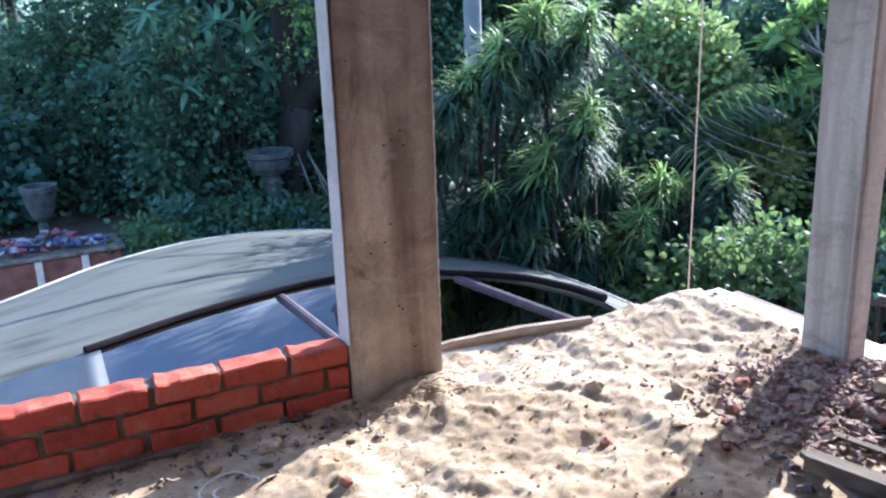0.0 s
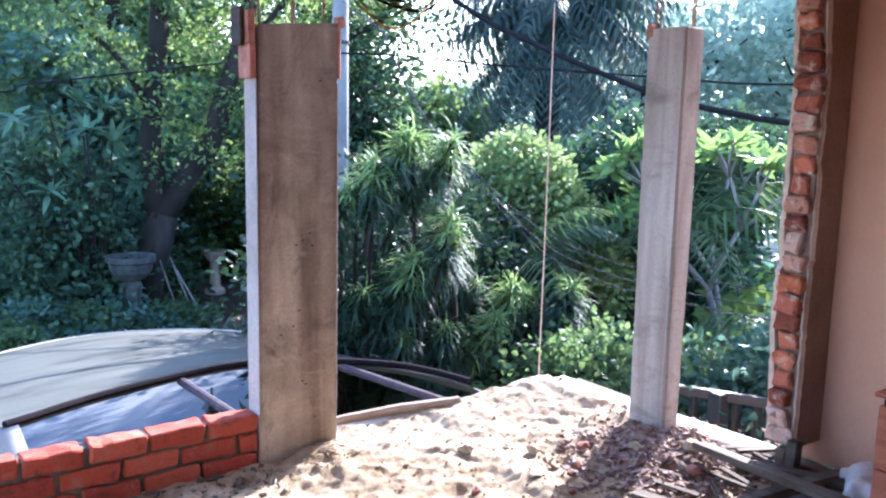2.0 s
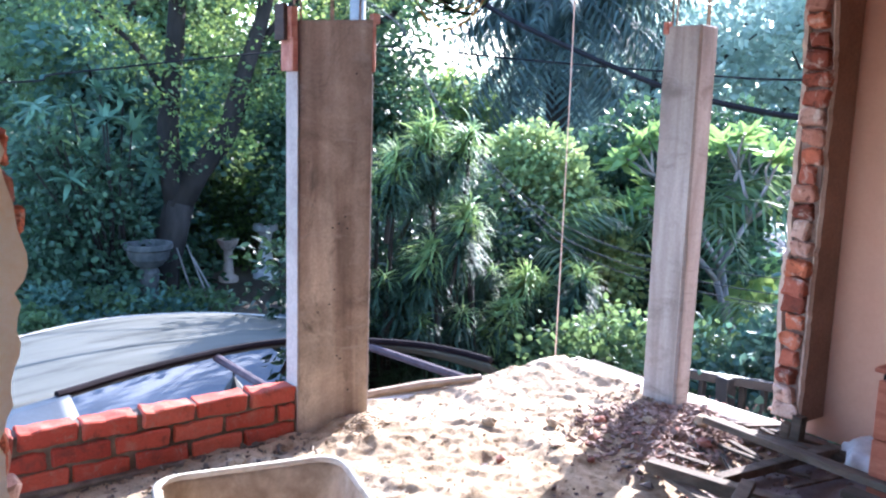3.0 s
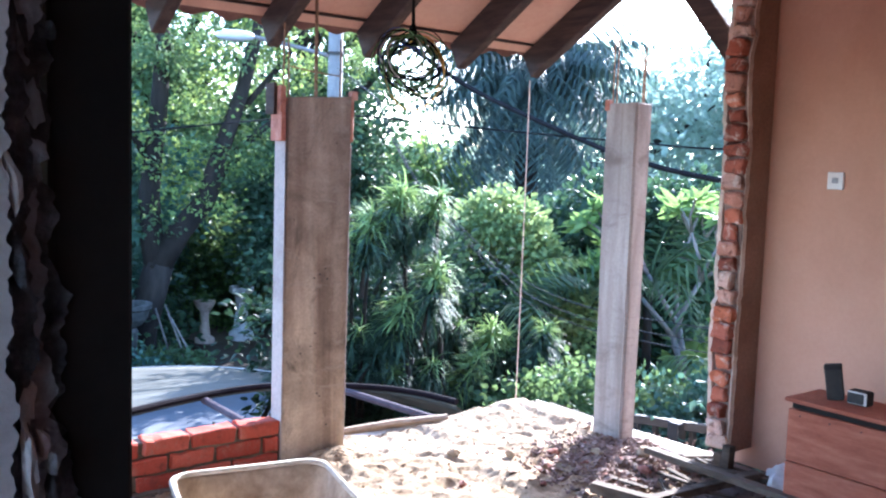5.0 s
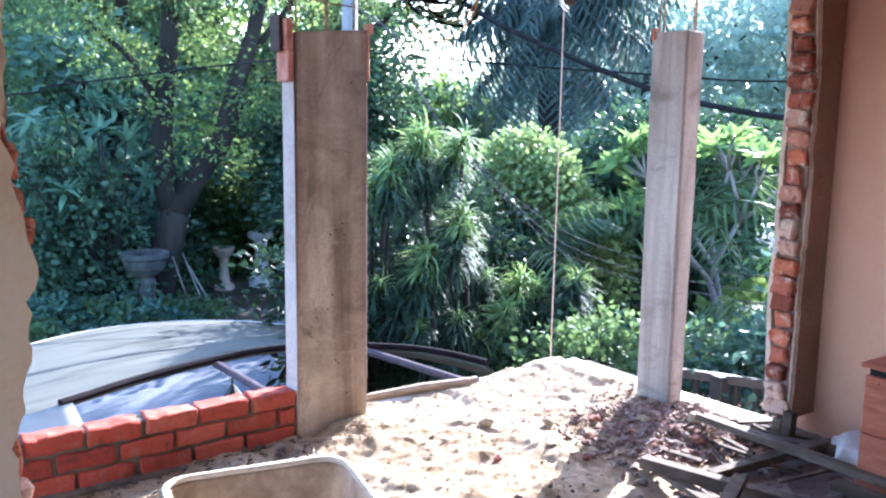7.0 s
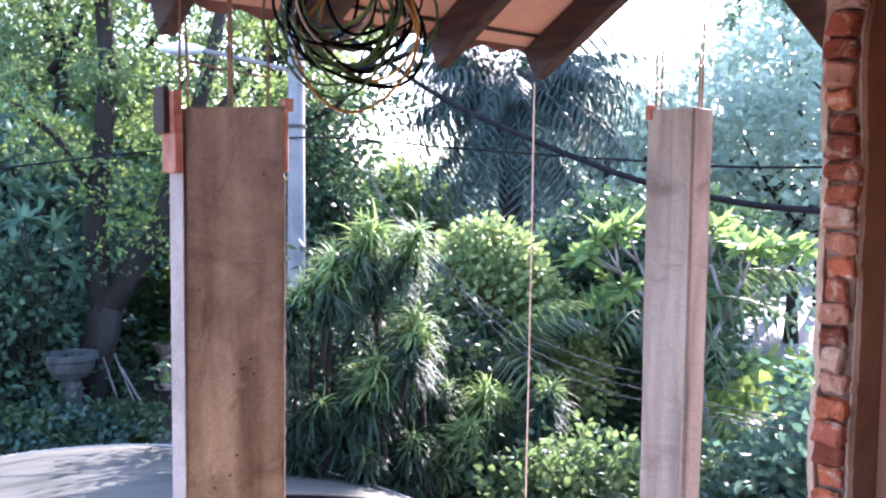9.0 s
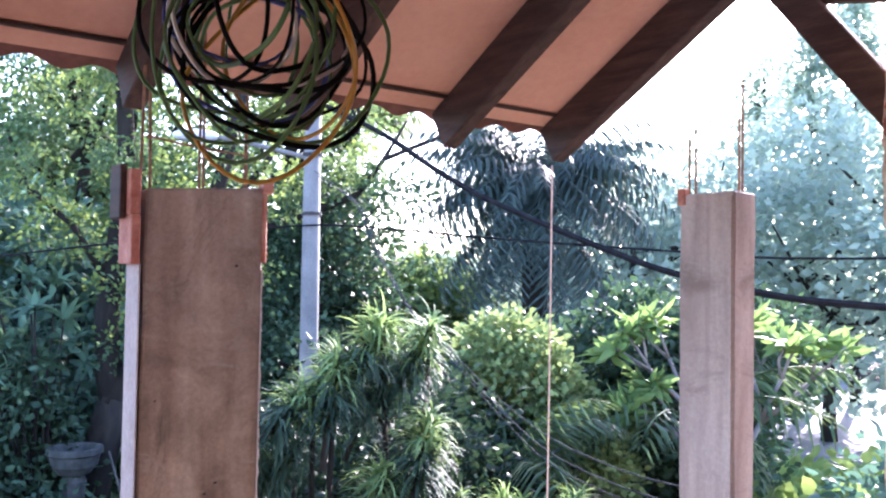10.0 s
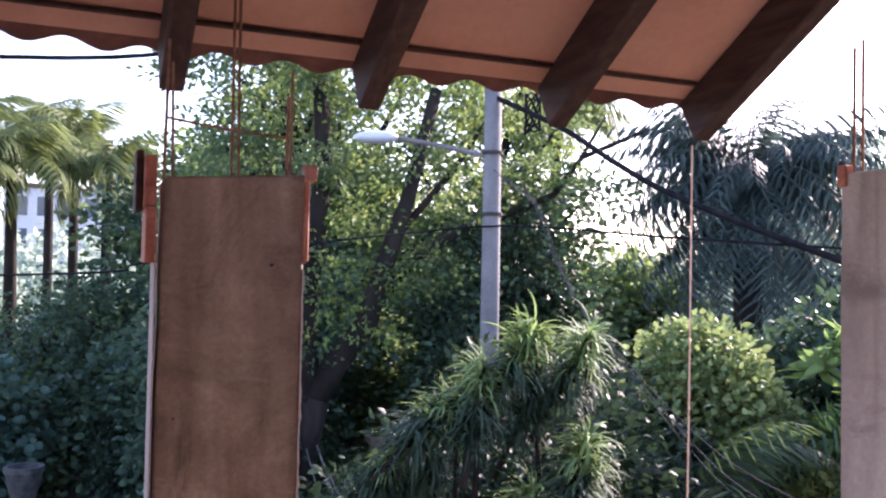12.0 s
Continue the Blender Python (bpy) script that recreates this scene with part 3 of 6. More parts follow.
bmesh.ops.recalc_face_normals(bm, faces=bm.faces[:])
part("grout_fin", bm, LIT_CEMENT, left, "pale ragged fin of grout")
# small blow holes: flat black beads stand for the shade inside them
for hx, hz in ((0.938, 1.014), (0.874, 0.967), (0.905, 0.985), (0.858, 0.612), (0.884, 0.679), (0.959, 0.184), (0.916, 0.344), (0.751, 1.269), (0.95, 0.96), (0.9, 0.36), (0.80, 0.58), (0.99, 1.66)):
    bm = bmesh.new()
    bmesh.ops.create_icosphere(bm, subdivisions=1, radius=0.0055)
    bmesh.ops.scale(bm, vec=(1.2, 0.25, 0.8), verts=bm.verts[:])
    bmesh.ops.translate(bm, vec=(hx - 0.885, -0.0555, hz), verts=bm.verts[:])
    part("blow_hole", bm, IRON, left)

right = column("slender cast concrete column with a vertical form joint", 2.42, 2.545, 1.38, 1.605, 1.938, 7, LIT_CONC, (0.0, 0.0), 0.014, 0.0)
part("form_joint", box((-0.0665, -0.106, 0.05), (-0.0605, -0.096, 1.92), 0.001), LIT_CONC, right)
for dx, dy, h in ((-0.035, 0.09, 2.28), (-0.02, 0.075, 2.3), (0.03, -0.08, 2.33), (0.04, -0.06, 2.2)):
    rebar(right, dx, dy, 1.9, h)
part("formwork_cleat", box((-0.07, 0.085, 1.9), (-0.04, 0.118, 1.96), 0.004), FORM, right, "red formwork cleat")

# ---- low brick wall ----
low = thing("wall_low_brick", "low new red brick wall of three courses beside the column", "wall", kind="structure")
part("mortar_bed", box((-1.6, 2.148, -0.012), (0.698, 2.235, 0.238), 0.006, 0.004, 3), MORTAR, low)
part("cement_footing", box((-1.6, 2.10, -0.012), (0.698, 2.2385, 0.012), 0.006, 0.006, 3), MORTAR, low)
brick_mesh = []
for k in range(4):
    ob = part("brick", box((0, 0, 0), (0.228, 0.11, 0.070), 0.006, 0.013, 4, k), BRICK, low)
    brick_mesh.append(ob.data)
    bpy.data.objects.remove(ob)
r = random.Random(4)
for course, start in ((0, 0.46 - 0.02), (1, 0.60), (2, 0.465)):
    x = 0.70
    nxt = start
    first = True
    while x > -1.6:
        length = x - nxt - 0.020
        ob = new("brick", brick_mesh[r.randrange(4)])
        ob.parent = low
        ob.matrix_basis = pose(nxt + 0.0085, 2.13 + r.uniform(-0.003, 0.004), 0.006 + course * 0.086 + r.uniform(-0.002, 0.002), r.uniform(-1, 1), r.uniform(-0.8, 0.8), r.uniform(-0.8, 0.8)) @ Matrix.Diagonal((length / 0.228, 1, 1, 1))
        x, nxt = nxt, nxt - 0.24 + r.uniform(-0.006, 0.006)

# ---- sand, rubble ----


def sand_height(x, y):
    edge = min(1.0, max(0.0, (y - 0.72 - 0.28 * max(0.0, 1.2 - x)) / 0.5))
    out = min(1.0, max(0.0, (2.41 - y) / 0.10)) * min(1.0, max(0.0, (2.66 - x) / 0.12))
    leftw = min(1.0, max(0.0, (x + 0.35 + 0.9 * (2.2 - y) * 0.3) / 0.9))
    p = Vector((x, y, 0))
    h = 0.04 + 0.030 * noise.noise(p * 2.1) + 0.026 * noise.noise(p * 5.3) + 0.015 * noise.noise(p * 12) + 0.008 * noise.noise(p * 27) + 0.006 * noise.noise(p * 58)
    dents = noise.noise(p * 5.2 + Vector((7, 3, 1)))
    h -= 0.05 * max(0.0, dents - 0.22)
    mound = 0.045 * math.exp(-((x - 2.45) ** 2 + (y - 2.3) ** 2) / 0.12) + 0.04 * math.exp(-((x - 2.45) ** 2 + (y - 1.35) ** 2) / 0.06)
    pile = 0.05 * math.exp(-((x - 1.0) ** 2 + (y - 2.02) ** 2) / 0.02)
    return -0.014 + (h + mound + pile) * edge * out * leftw


NX, NY = 260, 170
verts, faces = [], []
for j in range(NY):
    for i in range(NX):
        x, y = -0.6 + 3.28 * i / (NX - 1), 0.70 + 1.72 * j / (NY - 1)
        verts.append((x, y, sand_height(x, y)))
for j in range(NY - 1):
    for i in range(NX - 1):
        a = j * NX + i
        faces.append((a, a + 1, a + NX + 1, a + NX))
tagged(raw("sand_heap", verts, faces, SAND, smooth=True), "trampled pale dry sand spread over the terrace", "sand", kind="stuff")


def chips(name, label, n, area, size, mat, seed, cat):
    """Loose crumbs over a stretch of floor, one joined mesh."""
    r = random.Random(seed)
    verts, faces = [], []
    for _ in range(n):
        x, y = area(r)
        s = size * (0.35 + r.random() ** 2.5 * 1.6)
        z = max(-0.012, sand_height(x, y) if -0.6 < x < 2.68 and 0.7 < y < 2.42 else -0.012) + s * 0.25
        m4 = pose(x, y, z, r.uniform(-35, 35), r.uniform(-35, 35), r.uniform(0, 360))
        b = len(verts)
        sc = (s * r.uniform(0.6, 1.5), s * r.uniform(0.4, 1.0), s * r.uniform(0.2, 0.6))
        for px, py, pz in ((-1, -1, -1), (1, -1, -1), (1, 1, -1), (-1, 1, -1), (-1, -1, 1), (1, -1, 1), (1, 1, 1), (-1, 1, 1)):
            verts.append(m4 @ Vector((px * sc[0] * r.uniform(0.1, 0.65), py * sc[1] * r.uniform(0.1, 0.65), pz * sc[2] * r.uniform(0.1, 0.65))))
        faces += [tuple(b + q for q in f) for f in ((0, 3, 2, 1), (4, 5, 6, 7), (0, 1, 5, 4), (1, 2, 6, 5), (2, 3, 7, 6), (3, 0, 4, 7))]
    return tagged(raw(name, verts, faces, mat), label, cat, kind="stuff")


def near_column(r):
    return r.gauss(2.25, 0.24), min(1.95, r.gauss(1.22, 0.2))


def all_over(r):
    return r.uniform(0.1, 2.6), r.uniform(0.95, 2.3)


def indoors(r):
    return r.uniform(0.9, 2.7), r.uniform(-0.3, 1.1)


def by_bricks(r):
    return r.uniform(-0.9, 0.7), min(2.09, r.gauss(2.0, 0.12))


chips("brick_rubble", "broken red brick crumbs heaped by the column", 110, near_column, 0.022, OLDBRICK_DUST, 1, "rubble")
chips("mortar_rubble", "grey mortar crumbs heaped by the column", 3800, near_column, 0.019, RUBBLE, 2, "rubble")
chips("sand_lumps", "small lumps of dry sand", 1300, all_over, 0.009, SAND, 3, "sand")
chips("floor_crumbs", "grey rubble crumbs over the floor", 900, indoors, 0.022, FLOOR, 4, "rubble")
chips("dark_crumbs", "small dark crumbs of soil and brick trodden into the sand", 260, all_over, 0.009, RUBBLE, 8, "rubble")
chips("footing_crumbs", "crumbs of brick and mortar along the low wall", 350, by_bricks, 0.018, MORTAR, 5, "rubble")


def lump(name, label, at, s, mat, seed, cat="rubble", flat=0.6):
    bm = bmesh.new()
    bmesh.ops.create_icosphere(bm, subdivisions=2, radius=1)
    for v in bm.verts:
        v.co *= 1 + 0.35 * noise.noise(v.co * 1.4 + Vector((seed, 0, 0)))
        v.co = Vector((v.co.x * s, v.co.y * s * 0.7, v.co.z * s * flat))
    ob = part(name, bm, mat)
    z = sand_height(at[0], at[1]) if -0.6 < at[0] < 2.68 and 0.7 < at[1] < 2.42 else -0.012
    ob.matrix_world = pose(at[0], at[1], z + s * flat * 0.55, 0, 0, seed * 47)
    return tagged(ob, label, cat)


for k, (x, y, s) in enumerate(((2.02, 1.50, 0.040), (1.33, 1.42, 0.032), (2.2, 1.02, 0.04), (0.45, 1.55, 0.026), (1.62, 1.16, 0.022))):
    lump("brick_lump", "broken lump of red brick lying on the sand", (x, y), s, OLDBRICK_DUST, k)
for k, (x, y, s) in enumerate(((0.32, 1.93, 0.05), (1.75, 1.55, 0.035), (1.5, 1.72, 0.04), (2.35, 1.15, 0.05), (2.5, 0.98, 0.045), (2.15, 1.3, 0.04), (2.62, 0.62, 0.05), (0.12, 1.9, 0.03))):
    lump("mortar_lump", "dusty lump of old mortar", (x, y), s, SAND, k + 20)

r = random.Random(61)
verts, faces = [], []
for k in range(150):
    x, y = (r.gauss(1.0, 0.16), r.gauss(2.0, 0.06)) if k % 5 else all_over(r)
    a, l_ = r.uniform(0, 6.28), r.uniform(0.008, 0.022)
    z = sand_height(x, y) + 0.004
    b = len(verts)
    c_, s_ = math.cos(a), math.sin(a)
    for u, w_ in ((-1, 1), (1, 1), (1, -1), (-1, -1)):
        for h_ in (0, 0.0016):
            verts.append((x + c_ * l_ * u - s_ * 0.0012 * w_, y + s_ * l_ * u + c_ * 0.0012 * w_, z + h_ + 0.006 * u * r.random()))
    faces += [(b, b + 2, b + 4, b + 6), (b + 1, b + 7, b + 5, b + 3), (b, b + 1, b + 3, b + 2), (b + 2, b + 3, b + 5, b + 4), (b + 4, b + 5, b + 7, b + 6), (b + 6, b + 7, b + 1, b)]
tagged(raw("straw_litter", verts, faces, LOG), "short bits of dry straw scattered on the sand", "straw", kind="stuff")

# ---- roof over the terrace ----
EY, EZ, SL = 2.43, 2.13, 0.58      # rafter feet and slope
RY = 1.45


def roof_z(y):
    return EZ + SL * (EY - y)


for k, x in enumerate((2.585, 1.99, 1.33, 0.75, 0.15, -0.45, -1.05, -1.65, -2.25, -2.85)):
    ob = part("rafter", beam((x, EY, roof_z(EY) + 0.085), (x, RY - 0.02, roof_z(RY - 0.02) + 0.085), 0.068, 0.172, 0.006), DARKWOOD)
    tagged(ob, "dark stained timber rafter under the tiled roof", "rafter", "rafters of the terrace roof")
bm = bmesh.new()
for x0, x1 in ((1.99, 2.58), (1.33, 1.985), (0.75, 1.325), (0.15, 0.745), (-0.45, 0.145), (-1.05, -0.455), (-1.65, -1.055), (-2.25, -1.655), (-2.85, -2.255), (-3.4, -2.855)):
    vs = [bm.verts.new(c) for c in ((x0 + 0.004, EY + 0.02, roof_z(EY + 0.02) + 0.185), (x1, EY + 0.02, roof_z(EY + 0.02) + 0.185), (x1, RY, roof_z(RY) + 0.185), (x0 + 0.004, RY, roof_z(RY) + 0.185))]
    vs += [bm.verts.new(v.co + Vector((0, 0, 0.012))) for v in vs]
    for f in ((3, 2, 1, 0), (4, 5, 6, 7), (0, 1, 5, 4), (1, 2, 6, 5), (2, 3, 7, 6), (3, 0, 4, 7)):
        bm.faces.new([vs[i] for i in f])
tagged(part("ceiling_roof_boards", bm, BOARD), "terracotta painted boards between the rafters", "ceiling", kind="structure")
bm = box((-3.4, YO + 0.025, roof_z(RY) + 0.185), (2.60, RY, roof_z(RY) + 0.205), 0.0)
tagged(part("ceiling_ridge_boards", bm, BOARD), "terracotta boards at the top of the roof", "ceiling", kind="structure")
# eave batten: a dark line along the boards
for y_ in (EY - 0.06,):
    ob = part("batten", beam((-3.4, y_, roof_z(y_) + 0.177), (2.55, y_, roof_z(y_) + 0.177), 0.022, 0.012, 0.002), DARKWOOD)
    tagged(ob, "thin dark batten along the eaves", "batten")
# pan tiles: wavy sheet with a thick edge
verts, faces = [], []
NT = 700
for i in range(NT + 1):
    x = -3.45 + 6.13 * i / NT
    w = 0.013 * math.sin(2 * math.pi * x / 0.21) + 0.006 * noise.noise(Vector((x * 2, 0, 0)))
    for y, dz in ((EY + 0.115 + 0.012 * noise.noise(Vector((x * 6, 3, 0))), 0.226), (EY + 0.115, 0.29), (RY, 0.29), (YO + 0.02, None), (RY, 0.25)):
        if dz is None:
            verts.append((x, y, roof_z(RY) + 0.32 + w))
        else:
            verts.append((x, y, roof_z(y) + dz + w))
for i in range(NT):
    a, b = i * 5, i * 5 + 5
    faces += [(a, b, b + 1, a + 1), (a + 1, b + 1, b + 2, a + 2), (a + 2, b + 2, b + 3, a + 3), (a + 4, b + 4, b, a)]
tagged(raw("roof", verts, faces, TILE, smooth=True), "old brown clay pan tiles with a wavy eaves edge", "roof", kind="structure")
for a, b, w_, d_ in (((2.72, 1.47, 2.79), (2.74, 0.98, 2.17), 0.06, 0.12), ((2.72, 1.33, 2.66), (2.78, 0.98, 2.60), 0.05, 0.09)):
    tagged(part("roof_brace", beam(a, b, w_, d_, 0.006), DARKWOOD), "dark timber brace at the gable end", "brace")

# ---- plumb string ----
tagged(part("mason_string", tube([(2.525, 2.36, 2.12), (2.524, 2.36, 1.4), (2.520, 2.36, 0.7), (2.516, 2.362, 0.03)], 0.0035, 5), STRING), "taut pinkish mason's string hanging from the rafter", "string")

# ---- awning below the terrace ----
ARC = [(-0.95, 2.62), (-0.52, 2.83), (-0.09, 3.0), (0.29, 3.16), (0.74, 3.28), (1.08, 3.31), (1.36, 3.23), (1.62, 3.06), (1.84, 2.84), (1.96, 2.60), (2.02, 2.36)]
OUT = [(-2.6, 3.9), (-1.5, 5.0), (-0.53, 5.67), (0.28, 6.28), (1.15, 6.53), (2.03, 6.2), (2.65, 5.35), (2.9, 4.5), (2.99, 3.9), (3.02, 3.4), (3.03, 2.9)]


def smooth_curve(pts, n):
    """Catmull-Rom points through the plan points."""
    pts = [Vector(p) for p in pts]
    res = []
    m_ = len(pts) - 1
    for i in range(n + 1):
        u = i / n * m_
        k = min(int(u), m_ - 1)
        f = u - k
        p0, p1, p2, p3 = pts[max(k - 1, 0)], pts[k], pts[k + 1], pts[min(k + 2, m_)]
        res.append(0.5 * ((2 * p1) + (p2 - p0) * f + (2 * p0 - 5 * p1 + 4 * p2 - p3) * f * f + (3 * p1 - p0 - 3 * p2 + p3) * f ** 3))
    return res


arc, out = smooth_curve(ARC, 60), smooth_curve(OUT, 60)
awning = thing("awning", "curved greenish grey fibre awning, stained, with open inner bays", "awning", (0, 0, 0))
verts, faces = [], []
for i in range(61):
    for k in range(9):
        p = arc[i].lerp(out[i], k / 8)
        verts.append((p.x, p.y, 0.085 - 0.535 * (k / 8) ** 0.9 + 0.006 * noise.noise(Vector((p.x * 3, p.y * 3, 0)))))
nv = len(verts)
verts += [(x, y, z - 0.012) for x, y, z in verts]
for i in range(60):
    for k in range(8):
        a = i * 9 + k
        faces.append((a, a + 1, a + 10, a + 9))
        faces.append((nv + a, nv + a + 9, nv + a + 10, nv + a + 1))
    a, b = i * 9, i * 9 + 8
    faces += [(a, a + 9, nv + a + 9, nv + a), (b, nv + b, nv + b + 9, b + 9)]
raw("sheet", verts, faces, AWNING, awning, smooth=True)
part("rim", tube([(p.x, p.y, -0.447) for p in out], 0.010, 6), CEMENT, awning, "pale edge trim")
part("frame_arc", tube([(p.x, p.y, 0.106) for p in arc[11:]], 0.020, 8), STEEL, awning, "dark steel arc tube")
for a, b in (((0.76, 3.28, 0.075), (0.86, 2.50, 0.02)), ((1.62, 3.06, 0.075), (1.87, 2.30, 0.02))):
    part("strut", tube([a, b], 0.024, 8), PIPE, awning, "dusty purplish pipe strut")
part("pole", tube([(0.98, 2.42, 0.0), (1.25, 2.385, 0.035), (1.55, 2.35, 0.045), (1.9, 2.30, 0.04)], 0.028, 8, 0.8, 0.2), LOG, awning, "bare wooden pole")
part("bracket", tube([(0.99, 2.26, 0.0), (0.98, 2.42, -0.01)], 0.02, 6), STEEL, awning)
# loose blue plastic at the end of the frame
verts, faces = [], []
for i in range(15):
    for k in range(9):
        u, v = i / 14, k / 8
        x = -1.15 + 1.05 * u
        y = 2.56 + 0.43 * u - 0.42 * v
        z = 0.10 - 0.10 * v + 0.010 * math.sin(u * 9 + v * 3) * (0.3 + v)
        verts.append((x, y, z))
for i in range(14):
    for k in range(8):
        a = i * 9 + k
        faces.append((a, a + 1, a + 10, a + 9))
ob = tagged(raw("plastic_sheet", verts, faces, PLASTIC, smooth=True), "loose folded bluish plastic sheet over the awning frame", "plastic sheet")
sol = ob.modifiers.new("thickness", "SOLIDIFY")
sol.thickness = 0.003


# ---- indoor things ----
jamb = thing("door_frame_post", "black painted timber door frame post in broken plaster", "door frame", (-1.165, -1.16, 0))
part("post", box((-0.03, -0.053, -0.01), (0.027, 0.05, 2.08), 0.003), JAMB, jamb)
for k, (edge, y0, y1, amp, mt) in enumerate(((-0.064, -0.080, -0.069, 0.012, PALEPLASTER), (-0.055, -0.068, -0.065, 0.018, DARKPLASTER), (-0.044, -0.0645, -0.060, 0.022, GREYPLASTER), (-0.036, -0.0595, -0.0565, 0.026, GREYPLASTER), (-0.027, -0.056, -0.0535, 0.020, DARKPLASTER))):
    ob = broken_plaster("broken_plaster", -0.17, edge, y0, y1, -0.01, 2.07, mt, 20 + 3.7 * k, amp, jamb, 0.004, 0.006)
    tagged(ob, "crumbling grey plaster edge")

# flakes and lumps of plaster hanging on at the broken edge
r = random.Random(44)
for k in range(60):
    z = r.uniform(0.7, 2.05)
    bm = bmesh.new()
    bmesh.ops.create_icosphere(bm, subdivisions=2, radius=1)
    tall = r.uniform(0.006, 0.03)
    for v in bm.verts:
        v.co *= 1 + 0.8 * noise.noise(v.co * 2.4 + Vector((k * 3.3, 0, 0)))
        v.co = Vector((v.co.x * r.uniform(0.004, 0.006), v.co.y * 0.004, v.co.z * tall))
    bmesh.ops.transform(bm, matrix=pose(-0.064 + 0.037 * r.random() + jag(z, 20, 0.012), r.uniform(-0.076, -0.055), z, 0, r.uniform(-14, 14), 0), verts=bm.verts[:])
    part("plaster_flake", bm, (GREYPLASTER, DARKPLASTER, PALEPLASTER, DARKPLASTER, GREYPLASTER)[k % 5], jamb)

sw = thing("light_switch", "white plastic light switch on the orange wall", "switch", (XR, 0.46, 1.55))
part("plate", box((-0.012, -0.043, -0.043), (-0.0005, 0.043, 0.043), 0.004), WHITEPL, sw)
part("rocker", box((-0.017, -0.016, -0.012), (-0.0115, 0.016, 0.016), 0.002), GREYW, sw)

# wheelbarrow


def wheelbarrow():
    w = thing("wheelbarrow", "mud-caked builder's wheelbarrow with a cement-splashed rim", "wheelbarrow", (-0.27, 0.25, 0), turn=-13)
    def ring(hx, y0, y1, r, z, n=6):
        pts = []
        for cx, cy, a0 in ((hx - r, y1 - r, 0), (-hx + r, y1 - r, 90), (-hx + r, y0 + r, 180), (hx - r, y0 + r, 270)):
            for k in range(n + 1):
                a = math.radians(a0 + 90 * k / n)
                pts.append((cx + r * math.cos(a), cy + r * math.sin(a), z))
        return pts
    layers = [ring(0.16, -0.22, 0.16, 0.05, 0.33), ring(0.185, -0.29, 0.26, 0.06, 0.40), ring(0.232, -0.40, 0.385, 0.065, 0.588), ring(0.237, -0.41, 0.395, 0.07, 0.60)]
    bm = bmesh.new()
    vr = [[bm.verts.new(p) for p in l] for l in layers]
    n = len(vr[0])
    bm.faces.new(vr[0])
    for a, b in zip(vr, vr[1:]):
        for k in range(n):
            bm.faces.new((a[k], a[(k + 1) % n], b[(k + 1) % n], b[k]))
    bmesh.ops.recalc_face_normals(bm, faces=bm.faces[:])
    tray = part("tray", bm, MUDDY, w, "tan mud-caked steel tray", True)
    s = tray.modifiers.new("thickness", "SOLIDIFY")
    s.thickness = 0.006
    part("rim", tube(ring(0.238, -0.412, 0.397, 0.072, 0.603), 0.009, 8, 1, 0.3, True), RIM, tray, "pale cement-splashed rim", True)
    for sx in (-1, 1):
        part("handle", tube([(sx * 0.05, 0.30, 0.17), (sx * 0.15, 0.05, 0.31), (sx * 0.2, -0.35, 0.42), (sx * 0.22, -0.52, 0.46)], 0.017, 8), IRON, w)
        part("leg", tube([(sx * 0.16, -0.16, 0.34), (sx * 0.2, -0.2, 0.002), (sx * 0.2, -0.02, 0.002), (sx * 0.15, -0.02, 0.31)], 0.013, 8), IRON, w)
    wheel = part("wheel", tube([(0, 0.30 + 0.13 * math.cos(a * math.pi / 10), 0.16 + 0.13 * math.sin(a * math.pi / 10)) for a in range(20)], 0.03, 8, 1, 0, True), RUBBER, w, "black rubber tyre", True)
    part("hub", tube([(-0.06, 0.30, 0.16), (0.06, 0.30, 0.16)], 0.03, 10), IRON, wheel)
    for k in range(5):
        a = k * 2 * math.pi / 5
        part("spoke", tube([(0, 0.30, 0.16), (0, 0.30 + 0.11 * math.cos(a), 0.16 + 0.11 * math.sin(a))], 0.008, 6), IRON, wheel)
    return w


wheelbarrow()

# wire hoops on the floor beside the low wall
for k, (x, y, r0) in enumerate(((0.13, 1.77, 0.085), (0.16, 1.74, 0.075), (-0.12, 1.55, 0.06), (-0.08, 1.5, 0.075))):
    pts = [(x + r0 * math.cos(a * math.pi / 12), y + r0 * math.sin(a * math.pi / 12), 0.012 + 0.01 * math.sin(a * 0.5 + k)) for a in range(24)]
    tagged(part("wire_hoop", tube(pts, 0.004, 6, 1, 0, True), RIM), "pale loop of binding wire lying on the floor", "wire", "wire loops")

# planks and sticks
PLANKS = [((2.33, 1.10, 0.10), (2.24, -0.30, 0.13), 0.085, 0.03), ((1.72, 0.93, 0.075), (1.98, 0.06, 0.06), 0.07, 0.05), ((1.80, 1.00, 0.04), (1.66, 0.50, 0.05), 0.06, 0.02),
          ((1.83, 0.52, 0.125), (1.25, 0.30, 0.02), 0.055, 0.03), ((2.05, 0.26, 0.14), (2.08, -0.35, 0.12), 0.07, 0.03), ((2.0, 0.22, 0.105), (1.70, -0.05, 0.03), 0.06, 0.03),
          ((2.45, 0.98, 0.03), (2.72, 0.30, 0.04), 0.08, 0.04), ((1.95, 0.75, 0.02), (2.6, 0.62, 0.06), 0.06, 0.035),
          ((1.52, 0.62, 0.02), (2.05, 0.42, 0.03), 0.09, 0.025), ((1.75, 0.12, 0.02), (2.35, -0.2, 0.03), 0.08, 0.025)]
